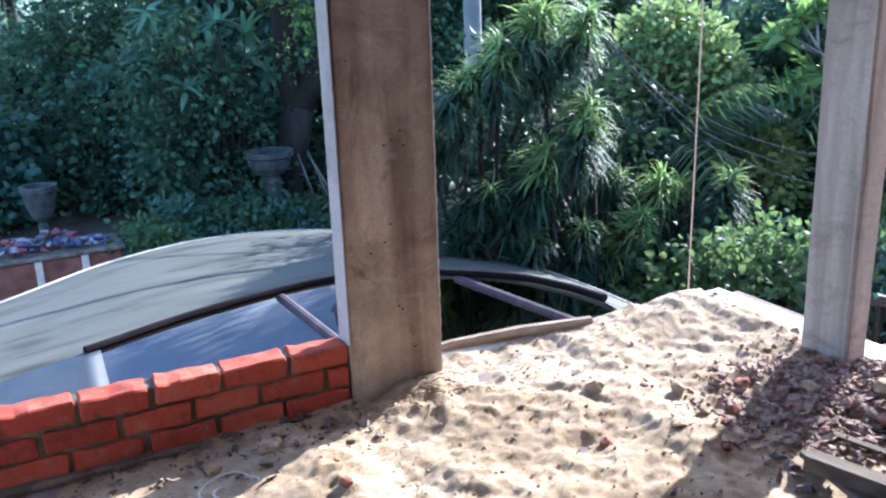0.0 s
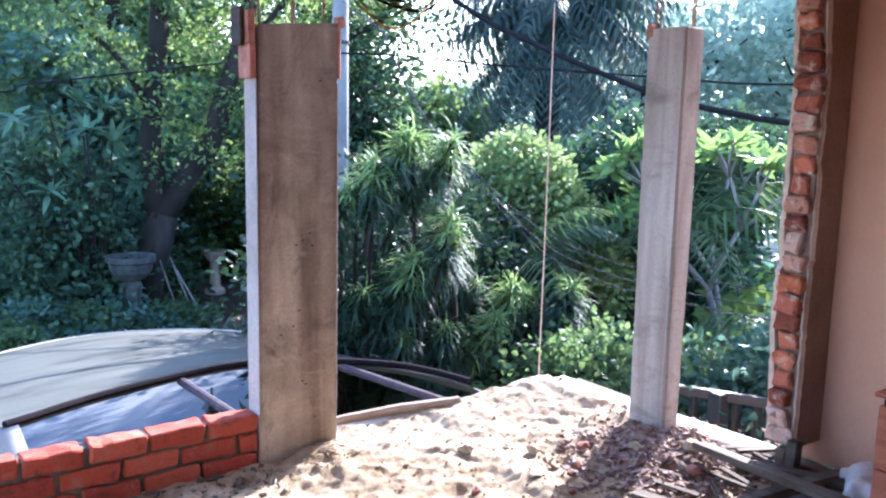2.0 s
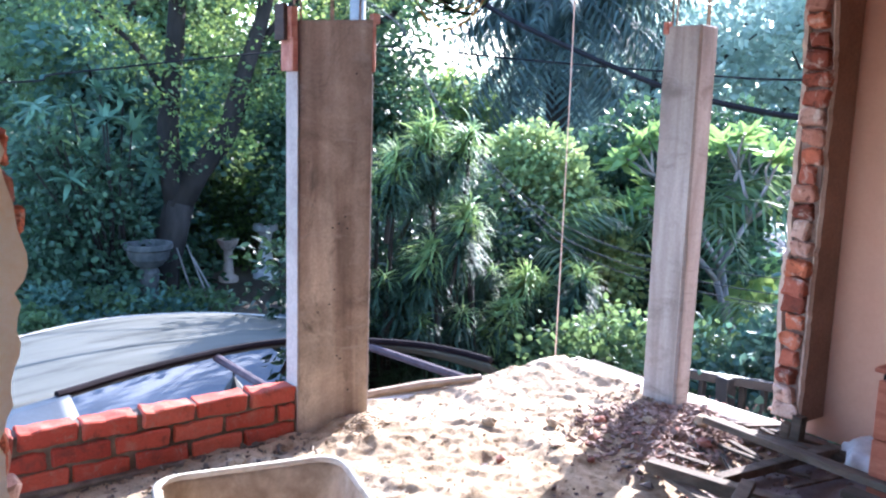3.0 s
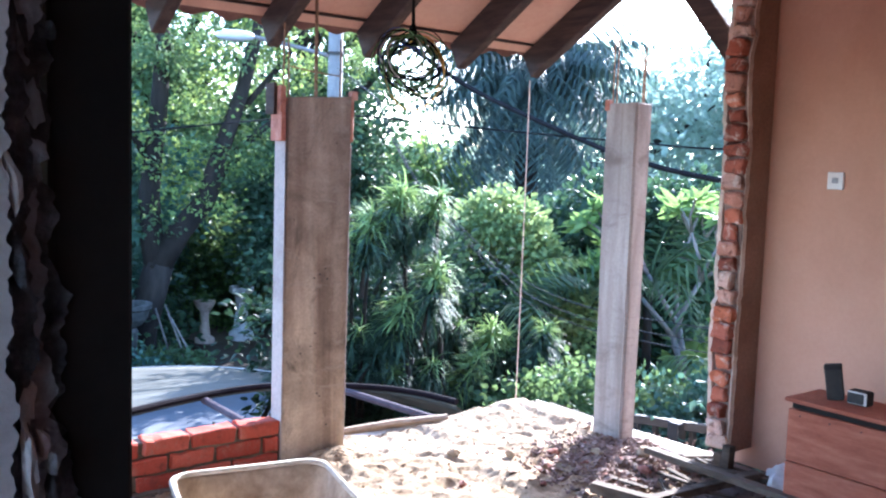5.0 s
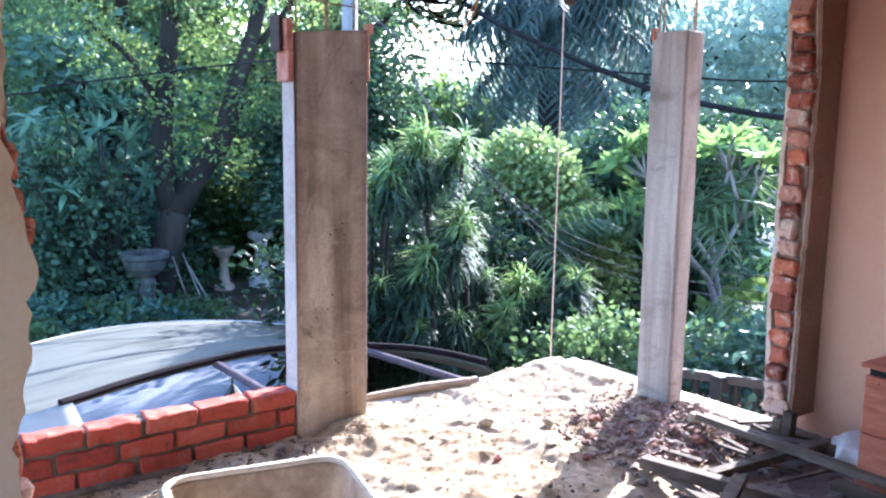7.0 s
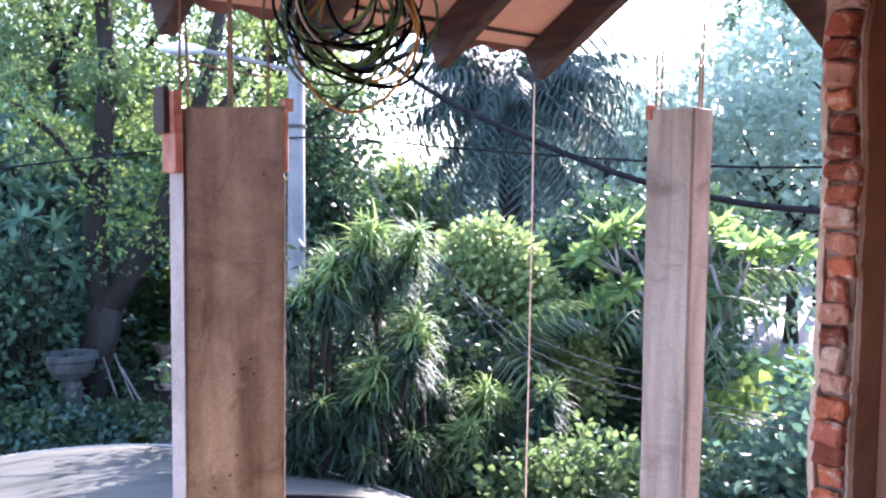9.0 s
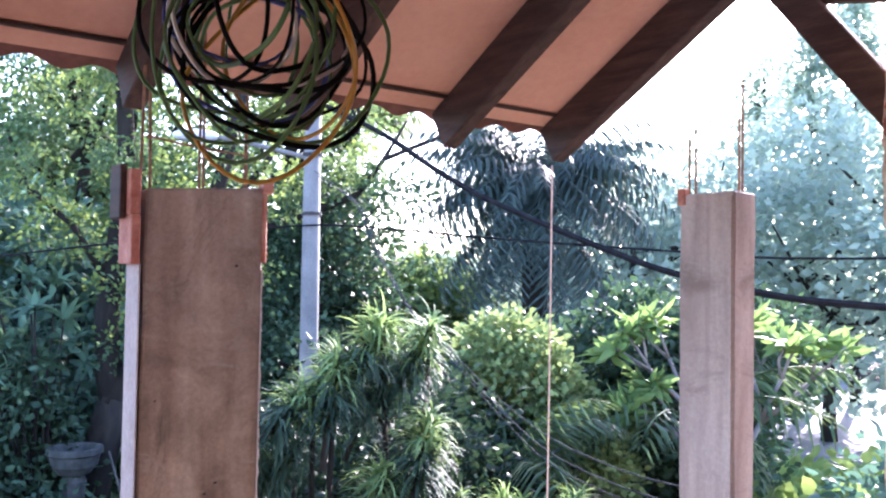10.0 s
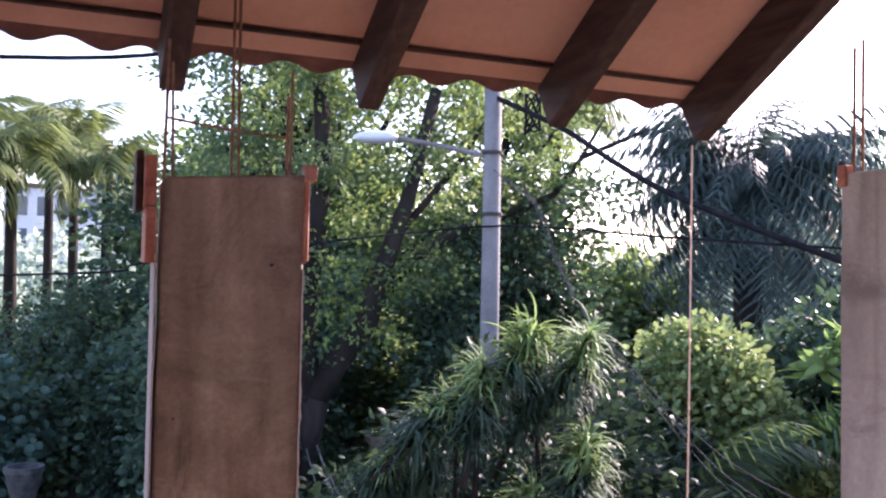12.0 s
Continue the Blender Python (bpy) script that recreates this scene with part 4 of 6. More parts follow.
for k, (a, b, w_, d_) in enumerate(PLANKS):
    ob = part("plank", beam(a, b, w_, d_, 0.003, (k * 37) % 17 - 8, 0.004), GREYWOOD)
    tagged(ob, "weathered grey timber plank thrown on the rubble", "plank", "loose planks")
for k, (a, b, s) in enumerate((((2.63, 0.875, -0.012), (2.63, 0.875, 0.098), 0.05), ((2.73, 0.89, -0.012), (2.73, 0.89, 0.098), 0.045), ((2.585, 0.80, -0.012), (2.60, 0.80, 0.16), 0.05))):
    ob = part("prop_block", beam(a, b, s, s, 0.004), GREYWOOD)
    tagged(ob, "short weathered timber block propping the broken wall", "timber block", "prop blocks")
for k in range(16):
    x, y = random.uniform(1.75, 2.7), random.uniform(0.3, 1.2)
    a = random.uniform(0, 3.14)
    l_ = random.uniform(0.08, 0.2)
    ob = part("splinter", beam((x - l_ * math.cos(a), y - l_ * math.sin(a), 0.012), (x + l_ * math.cos(a), y + l_ * math.sin(a), 0.03), random.uniform(0.015, 0.035), 0.012, 0.002), GREYWOOD)
    tagged(ob, "splintered strip of old timber", "timber scrap", "timber scraps")

# narrow crate with its lid lying loose over a black strip of painted shadow
crate = thing("wooden_crate", "scuffed red-brown wooden crate with a loose lid over a painted shadow", "crate", (2.50, 0.02, 0.0))
part("front_board", box((-0.21, -0.42, 0.285), (-0.188, 0.28, 0.525), 0.004, 0.002, 2), CRATE, crate)
part("front_board", box((-0.212, -0.42, 0.04), (-0.189, 0.28, 0.281), 0.004, 0.002, 2), CRATE, crate)
part("back_board", box((0.045, -0.42, 0.04), (0.065, 0.28, 0.525), 0.004, 0.002, 2), CRATE, crate)
for y in (-0.42, 0.258):
    part("end_board", box((-0.187, y, 0.04), (0.044, y + 0.022, 0.525), 0.004, 0.002, 2), CRATE, crate)
# solid black block stands for the lid's shadow on the front
part("inner_tray", box((-0.195, -0.41, 0.5255), (0.05, 0.27, 0.555), 0.002), JAMB, crate, "black strip painting the shadow under the lid")
part("lid", box((-0.222, -0.43, 0.5555), (0.072, 0.295, 0.574), 0.004, 0.002, 3), CRATE, crate, "worn lid with a pale edge")
for y in (-0.35, 0.2):
    part("foot", box((-0.2, y, -0.012), (0.06, y + 0.06, 0.039), 0.004), GREYWOOD, crate)
for k in range(5):
    part("nail_head", tube([(-0.2125, -0.34 + 0.14 * k, 0.50), (-0.2095, -0.34 + 0.14 * k, 0.50)], 0.004, 6), IRON, crate)
carton = thing("black_box", "dark narrow box leaning on the crate's lid", "box", (2.44, 0.16, 0.575))
bm = box((-0.026, -0.036, 0.0), (0.026, 0.036, 0.155), 0.005)
bmesh.ops.transform(bm, matrix=pose(0, 0, 0, -9, 0, 25), verts=bm.verts[:])
part("case", bm, IRON, carton)
bm = box((-0.027, -0.037, 0.135), (0.027, 0.037, 0.160), 0.005)
bmesh.ops.transform(bm, matrix=pose(0, 0, 0, -9, 0, 25), verts=bm.verts[:])
part("cap", bm, RUBBER, carton)
radio = thing("small_radio", "small black box with a pale screen edge on the crate", "radio", (2.45, 0.055, 0.575))
part("case", box((-0.03, -0.045, 0.0), (0.03, 0.045, 0.062), 0.005), RUBBER, radio)
part("screen_edge", box((-0.034, -0.043, 0.004), (-0.0305, 0.043, 0.060), 0.002), WHITEPL, radio, "pale plastic rim")
part("screen", box((-0.037, -0.032, 0.008), (-0.0345, 0.042, 0.054), 0.001), IRON, radio, "black screen")
ob = part("cement_bag", box((-0.16, -0.1, 0), (0.16, 0.1, 0.1), 0.03, 0.03, 3), WHITESTONE, smooth=True)
ob.matrix_world = pose(2.68, 0.5, -0.012, 0, 0, 30)
tagged(ob, "crumpled white sack on the floor by the wall", "sack")

# ---- coil of wire hanging from a rafter ----
coil = thing("wire_coil", "hanging coil of black, yellow and green electric wire", "wire coil", (0.275, 0.46, 1.885))
r = random.Random(9)
for k in range(26):
    mat = (CABLE, GREENW, CABLE, GREENW, YELLOWW, CABLE, GREENW, CABLE, BLUEW, GREENW, CABLE, WHITEPL)[k % 12]
    rad, sq = 0.064 + 0.040 * r.random() ** 0.6, r.uniform(0.72, 1.12)
    turn, tilt = r.uniform(-48, 48), r.uniform(-20, 20)
    c0 = Vector((r.uniform(-0.038, 0.028), r.uniform(-0.03, 0.03), 0.082 - rad * sq + r.uniform(-0.03, 0.02)))
    m4 = pose(0, 0, 0, 0, 0, -35 + turn) @ pose(0, 0, 0, tilt, 0, 0)
    pts = [m4 @ Vector((rad * math.cos(a * math.pi / 18), 0.010 * math.sin(a * 0.35 + k), rad * sq * (math.sin(a * math.pi / 18) + 0.08 * math.sin(a * math.pi / 6 + k)))) + c0 for a in range(36)]
    part("loop", tube(pts, r.uniform(0.0018, 0.0031), 5, 1, 0, True), mat, coil, smooth=True)
part("binding", tube([(0, 0, 0.06), (0.004, 0.0, 0.085), (0, 0.0, 0.11)], 0.016, 8, 0.7, 0.3), CABLE, coil)
part("hanger", tube([(0, 0, 0.09), (0.003, 0.002, 0.4), (0, 0, CEIL - 1.885)], 0.004, 6), CABLE, coil)
part("hanger", tube([(0.008, 0, 0.09), (-0.006, 0.004, 0.4), (0.01, 0, CEIL - 1.885)], 0.003, 6), CABLE, coil)

# ---- street pole, lamp and cables ----
PX, PY = 4.91, 8.9
pole = thing("street_pole", "grey concrete street pole with a lamp arm", "street pole", (PX, PY, GZ))
part("shaft", tube([(0, 0, -0.1), (0, 0, 3.0), (0, 0, 6.75)], 0.12, 12, 0.8), POLE, pole, smooth=True)
for z in (4.75, 5.45):
    part("band", lathe([(0.118, z - 0.02), (0.124, z - 0.018), (0.124, z + 0.018), (0.118, z + 0.02)], 14), IRON, pole)
part("insulator", lathe([(0.02, 6.75), (0.05, 6.78), (0.03, 6.82), (0.05, 6.86), (0.02, 6.9)], 10), STONE, pole)
part("lamp_arm", tube([(0, 0, 5.4), (-0.5, 0.25, 5.52), (-1.0, 0.5, 5.62)], 0.03, 8), POLE, pole)
bm = bmesh.new()
bmesh.ops.create_uvsphere(bm, u_segments=14, v_segments=8, radius=1)
bmesh.ops.scale(bm, vec=(0.27, 0.12, 0.075), verts=bm.verts[:])
bmesh.ops.transform(bm, matrix=pose(-1.2, 0.6, 5.62, 0, 0, -26), verts=bm.verts[:])
part("lamp_head", bm, LAMPGLASS, pole, "pale blue-grey street lamp head", True)


def cable(label, pts_, r_, mat=CABLE):
    return tagged(part("overhead_cable", tube(pts_, r_, 6), mat), label, "cable", "overhead cables")


TOP = (PX, PY, GZ + 6.1)
cable("thick black overhead cable running from the pole", smooth_curve([TOP, (5.16, 7.8, 3.2), (5.36, 7.05, 2.75), (5.52, 6.5, 2.45), (5.74, 5.65, 2.10), (5.89, 5.07, 1.88), (6.02, 4.6, 1.72), (6.19, 3.95, 1.57), (6.42, 3.1, 1.47), (6.9, 1.2, 1.45), (7.9, -3.0, 1.9)], 60), 0.032)
cable("thin black overhead cable past the pole", smooth_curve([(-9.0, 7.6, 1.3), (-0.06, 8.42, 1.57), (1.16, 8.52, 1.71), (2.95, 8.67, 1.97), (4.75, PY - 0.05, 2.20), (5.17, 7.76, 2.15), (5.52, 6.45, 2.03), (6.02, 4.6, 1.89), (6.42, 3.1, 1.82), (7.6, -1.5, 1.9)], 60), 0.011)
cable("black overhead cable to the pole head", smooth_curve([(-8.0, 9.7, 3.3), (-0.14, 9.25, 3.66), (2.2, 9.15, 4.0), (PX, PY, 3.95)], 24), 0.022)
for k, (hi, low) in enumerate(((0.0, -0.01), (0.05, 0.10), (0.02, -0.09))):
    pts = [(PX - 0.03 + 0.05 * k, PY - 0.1, 2.85 - 0.06 * k), (4.78 + hi, 7.72, 2.41), (4.75 + hi, 7.3, 1.96), (4.70 + hi * 0.6, 6.85, 1.58), (4.66, 6.40, 1.27 + low * 0.2), (4.60, 5.65, 0.89 + low * 0.4), (4.54, 5.0, 0.58 + low * 0.7), (4.49, 4.4, 0.36 + low), (4.44, 3.75, 0.27 + low), (4.39, 3.2, 0.26 + low), (4.28, 2.0, 0.32 + low), (4.1, 0.0, 0.55 + low), (3.9, -2.5, 1.0 + low)]
    cable("thin grey service wire sagging down from the pole", smooth_curve(pts, 60), 0.0042, SERVICE)
for k in range(6):
    pts = [(PX + 0.35 + 0.1 * math.cos(a * math.pi / 8 + k), PY - 0.3, GZ + 5.9 + (0.16 + 0.02 * k) * math.sin(a * math.pi / 8)) for a in range(16)]
    tagged(part("cable_slack", tube(pts, 0.012, 5, 1, 0, True), CABLE), "slack black cable loop by the pole", "cable", "slack loops")

# ---- garden things ----


def urn(name, label, at, prof, mat):
    u = thing(name, label, "garden urn", at)
    part("bowl", lathe(prof[1], 20), mat, u, smooth=False)
    part("pedestal", lathe(prof[0], 16), mat, u, smooth=False)
    return u


BIG = ([(0.34, 0), (0.34, 0.14), (0.24, 0.2), (0.17, 0.45), (0.2, 0.6), (0.15, 0.66)], [(0.16, 0.66), (0.36, 0.74), (0.52, 0.92), (0.56, 1.02), (0.62, 1.06), (0.62, 1.12), (0.5, 1.12), (0.42, 0.95)])
SLIM = ([(0.22, 0), (0.22, 0.12), (0.13, 0.2), (0.09, 0.6), (0.1, 0.85)], [(0.1, 0.85), (0.17, 0.95), (0.24, 1.1), (0.25, 1.16), (0.19, 1.16), (0.16, 1.05)])
TALL = ([(0.27, 0), (0.27, 0.16), (0.19, 0.22), (0.16, 0.4), (0.12, 0.8), (0.15, 1.0)], [(0.15, 1.0), (0.27, 1.06), (0.27, 1.18), (0.2, 1.18), (0.18, 1.1)])
BOWL = ([(0.26, 0), (0.26, 0.3), (0.19, 0.4), (0.14, 0.8), (0.17, 1.08), (0.13, 1.16)], [(0.14, 1.16), (0.22, 1.19), (0.31, 1.30), (0.345, 1.44), (0.385, 1.47), (0.385, 1.55), (0.33, 1.55), (0.28, 1.38)])


def shaped(prof, wide, tall):
    return tuple([(r_ * wide, z_ * tall) for r_, z_ in p_] for p_ in prof)


urn("garden_urn", "large weathered stone urn on a pedestal", (3.32, 12.75, GZ), BOWL, STONE)
urn("garden_urn", "weathered stone urn beside the planter", (0.0, 13.3, GZ), shaped(BIG, 0.42, 1.18), STONE)
urn("garden_urn", "slim mossy stone urn", (6.1, 16.3, GZ), shaped(SLIM, 0.95, 0.78), LIME)
urn("garden_urn", "white fluted pedestal bowl with a plant", (6.94, 16.27, GZ), shaped(TALL, 1.0, 1.0), WHITESTONE)

planter = thing("trash_planter", "brick planter box heaped with coloured litter", "planter", (-0.18, 12.48, GZ), turn=0)
part("wall", box((-1.1, -0.35, 0), (1.1, 0.35, 0.5), 0.02), TILE, planter, "dull red brick side")
part("coping", box((-1.15, -0.4, 0.5), (1.15, 0.4, 0.56), 0.015), MORTAR, planter)
for x in (-0.6, 0.0, 0.6):
    part("pier", box((x - 0.05, -0.385, 0), (x + 0.05, -0.352, 0.5), 0.01), LIME, planter)
r = random.Random(12)
for k in range(130):
    s = r.uniform(0.03, 0.10)
    lm = bmesh.new()
    bmesh.ops.create_icosphere(lm, subdivisions=1, radius=s)
    for v in lm.verts:
        v.co *= r.uniform(0.35, 1.3)
        v.co.z *= 0.6
    x, y = r.uniform(-0.95, 1.0), r.uniform(-0.3, 0.3)
    bmesh.ops.translate(lm, vec=(x, y, 0.56 + s * 0.4 + 0.22 * r.random() * (1 - abs(x))), verts=lm.verts[:])
    part("litter", lm, TRASH[k % 4], planter)

lantern = thing("garden_lantern", "small black iron lantern on a post under the awning", "lantern", (2.14, 6.4, GZ))
part("post", tube([(0, 0, 0), (0, 0, 0.9)], 0.04, 10), IRON, lantern)
part("cage", lathe([(0.03, 0.98), (0.05, 1.0), (0.065, 1.14), (0.10, 1.15), (0.04, 1.23), (0.012, 1.27), (0.012, 1.34)], 8), IRON, lantern)

fence = thing("garden_fence", "dark timber fence with a square post behind the terrace", "fence", (0, 0, 0), kind="")
FA, FB = Vector((4.2, 2.95, 0)), Vector((4.75, 1.9, 0))
for z in (-0.45, -1.1):
    part("rail", beam(FA + Vector((0, 0, z)), FB + Vector((0, 0, z)), 0.05, 0.07, 0.004), IRON, fence)
for k in range(9):
    p = FA.lerp(FB, k / 8)
    part("slat", beam(p + Vector((0.03, 0, -1.55)), p + Vector((0.03, 0, -0.43)), 0.04, 0.05, 0.003), IRON, fence)
p = FA.lerp(FB, 0.42)
part("post", beam(p + Vector((-0.02, 0, GZ)), p + Vector((-0.02, 0, -0.42)), 0.11, 0.11, 0.008), IRON, fence, "thick dark post")
for q in (FA, FB):
    part("post", beam(q + Vector((0, 0, GZ)), q + Vector((0, 0, -0.41)), 0.07, 0.07, 0.005), IRON, fence)


# ---- plants ----


def leaf_mesh(name, pos, direction, length, width, mat, parent, fold=0.25, label="", curl=0.25, fine=True):
    """Many small folded leaves in one mesh: an oval of six corners round a raised rib."""
    n = len(pos)
    d = direction / np.maximum(1e-6, np.linalg.norm(direction, axis=1, keepdims=True))
    up = rng.normal(size=(n, 3))
    s = np.cross(d, up)
    s /= np.maximum(1e-6, np.linalg.norm(s, axis=1, keepdims=True))
    u = np.cross(s, d)
    L, W = length[:, None], width[:, None]
    t = pos + d * L - u * L * curl
    c = pos + d * L * 0.5 + u * W * fold
    if not fine:
        v = np.stack([pos, pos + d * L * 0.45 + s * W, t, pos + d * L * 0.45 - s * W, c], axis=1).reshape(-1, 3)
        f = ((np.arange(n) * 5)[:, None, None] + np.array([[0, 4, 1], [1, 4, 2], [2, 4, 3], [3, 4, 0]])[None]).reshape(-1, 3)
        return tri_mesh(name, v, f, mat, parent, label)
    l1, r1 = pos + d * L * 0.3 + s * W * 0.95, pos + d * L * 0.3 - s * W * 0.95
    l2, r2 = pos + d * L * 0.68 + s * W * 0.8 - u * L * curl * 0.4, pos + d * L * 0.68 - s * W * 0.8 - u * L * curl * 0.4
    v = np.stack([pos, l1, l2, t, r2, r1, c], axis=1).reshape(-1, 3)
    b = (np.arange(n) * 7)[:, None]
    tri = np.array([[0, 6, 1], [1, 6, 2], [2, 6, 3], [3, 6, 4], [4, 6, 5], [5, 6, 0]])
    f = (b[:, None, :] + tri[None]).reshape(-1, 3)
    return tri_mesh(name, v, f, mat, parent, label)


def tri_mesh(name, v, f, mat, parent, label=""):
    me = bpy.data.meshes.new(name)
    me.vertices.add(len(v))
    me.vertices.foreach_set("co", np.ascontiguousarray(v, dtype=np.float32).ravel())
    me.loops.add(f.size)
    me.loops.foreach_set("vertex_index", np.ascontiguousarray(f, dtype=np.int32).ravel())
    me.polygons.add(len(f))
    me.polygons.foreach_set("loop_start", np.arange(0, f.size, 3, dtype=np.int32))
    me.update(calc_edges=True)
    ob = finish(new(name, me), mat)
    if parent is not None:
        ob.parent = parent
    return tagged(ob, label)


def cloud(blobs, n, size, spread=0.5, lot=22, shell=0.45):
    """Leaf places and ways in uneven clumps on a set of rounded masses (x, y, z, r, flat)."""
    blobs = np.array(blobs, float)
    wgt = blobs[:, 3] ** 2
    k = rng.choice(len(blobs), size=n // lot + 1, p=wgt / wgt.sum())
    dirs = rng.normal(size=(len(k), 3))
    dirs /= np.linalg.norm(dirs, axis=1, keepdims=True)
    rad = blobs[k, 3] * (shell + (1.1 - shell) * rng.random(len(k)) ** 0.7)
    c = blobs[k, :3] + dirs * rad[:, None] * np.stack([np.ones(len(k)), np.ones(len(k)), blobs[k, 4]], axis=1)
    idx = np.repeat(np.arange(len(k)), lot)[:n]
    off = rng.normal(size=(n, 3)) * np.array([1.0, 1.0, 0.55]) * size * spread * 2.6
    pos = c[idx] + off
    way = dirs[idx] * 0.5 + off / (size + 1e-6) * 0.5 + rng.normal(size=(n, 3)) * 0.5 + np.array([0, 0, -0.2])
    return pos, way


def bush(name, label, at, blobs, n, size, mat, ratio=0.38, stems=5, bark=BARK, cat="bush", curl=0.25, seed=1, lot=22, shell=0.45):
    p = thing(name, label, cat, at)
    r = random.Random(seed)
    for k in range(stems):
        b = blobs[k % len(blobs)]
        foot = Vector((r.uniform(-0.1, 0.1), r.uniform(-0.1, 0.1), -0.05))
        head = Vector((b[0] + r.uniform(-0.3, 0.3) * b[3], b[1] + r.uniform(-0.3, 0.3) * b[3], b[2] + 0.4 * b[3]))
        mid = foot.lerp(head, 0.5) + Vector((r.uniform(-0.15, 0.15), r.uniform(-0.15, 0.15), 0.1)) * b[3]
        t = tube([foot, foot.lerp(mid, 0.5), mid, mid.lerp(head, 0.5), head], 0.02 + 0.02 * b[3], 6, 0.35, 0.2)
        part("stem", t, bark, p, smooth=True)
    pos, way = cloud(blobs, n, size, 0.5, lot, shell)
    leaf_mesh("crown", pos, way, size * rng.uniform(0.7, 1.3, n), size * ratio * rng.uniform(0.7, 1.2, n), mat, p, curl=curl)
    return p


def tree(name, label, at, height, crown_r, n, size, mat, trunk_r=0.22, lean=(0, 0), limbs=7, seed=1, bark=BARK, low=0.35, mat2=None):
    """A tapered trunk, forked limbs and an uneven crown of leaf clumps."""
    p = thing(name, label, "tree", at)
    r = random.Random(seed)
    fork = Vector((lean[0] * 0.5, lean[1] * 0.5, height * low))
    top_ = Vector((lean[0], lean[1], height * 0.9))
    part("trunk", tube([(0, 0, -0.1), (lean[0] * 0.1, lean[1] * 0.1, height * low * 0.4), fork, fork.lerp(top_, 0.5) + Vector((r.uniform(-0.3, 0.3), r.uniform(-0.3, 0.3), 0)), top_], trunk_r, 10, 0.3, 0.25), bark, p, smooth=True)
    blobs = [(top_.x, top_.y, top_.z, crown_r * 0.5, 0.8)]
    for k in range(limbs):
        a = 2 * math.pi * k / limbs + r.uniform(-0.4, 0.4)
        s = fork.lerp(top_, r.uniform(0.0, 0.75))
        e = s + Vector((math.cos(a) * crown_r * r.uniform(0.6, 1.0), math.sin(a) * crown_r * r.uniform(0.6, 1.0), height * r.uniform(0.05, 0.32)))
        mid = s.lerp(e, 0.5) + Vector((0, 0, -0.12 * crown_r + r.uniform(-0.2, 0.3)))
        part("limb", tube([s, s.lerp(mid, 0.6), mid, mid.lerp(e, 0.6), e], trunk_r * 0.42, 7, 0.25, 0.2), bark, p, smooth=True)
        blobs.append((e.x, e.y, e.z, crown_r * r.uniform(0.32, 0.5), r.uniform(0.6, 0.9)))
        blobs.append((mid.x, mid.y, mid.z + 0.2, crown_r * r.uniform(0.22, 0.36), 0.7))
        blobs.append((e.x * 1.05 + r.uniform(-0.5, 0.5), e.y * 1.05 + r.uniform(-0.5, 0.5), e.z - crown_r * r.uniform(0.35, 0.6), crown_r * r.uniform(0.22, 0.34), 1.1))
    pos, way = cloud(blobs, n, size, 0.72, 46)
    half = n if mat2 is None else int(n * 0.72)
    for a, b, m_ in ((0, half, mat), (half, n, mat2)):
        if b > a:
            leaf_mesh("crown", pos[a:b], way[a:b], size * rng.uniform(0.7, 1.3, b - a), size * 0.36 * rng.uniform(0.7, 1.2, b - a), m_, p, fine=False)
    return p


def strap_leaves(name, n, length, width, mat, parent, droop=1.0, spread=1.0, base=(0, 0, 0), up=0.9):
    """A rosette of long arching strap leaves."""
    v, f = [], []
    S = 5
    for k in range(n):
        a = rng.uniform(0, 2 * math.pi)
        el = rng.uniform(-0.35, 1.3) * spread * up
        l_ = length * rng.uniform(0.65, 1.1)
        w = width * rng.uniform(0.8, 1.2)
        out_ = np.array([math.cos(a), math.sin(a), 0.0])
        side = np.array([-math.sin(a), math.cos(a), 0.0])
        p = np.array(base, float) + out_ * 0.01 + np.array([0, 0, rng.uniform(-0.12, 0.03)])
        b = len(v)
        for s in range(S + 1):
            u = s / S
            ww = w * (1 - u ** 1.8) * (0.55 + 0.45 * min(1, u * 4))
            v += [p + side * ww, p - side * ww]
            e = el - droop * u * 1.9
            p = p + (out_ * math.cos(e) + np.array([0, 0, math.sin(e)])) * l_ / S
        for s in range(S):
            q = b + 2 * s
            f += [(q, q + 1, q + 3), (q, q + 3, q + 2)]
    return tri_mesh(name, np.array(v), np.array(f), mat, parent)


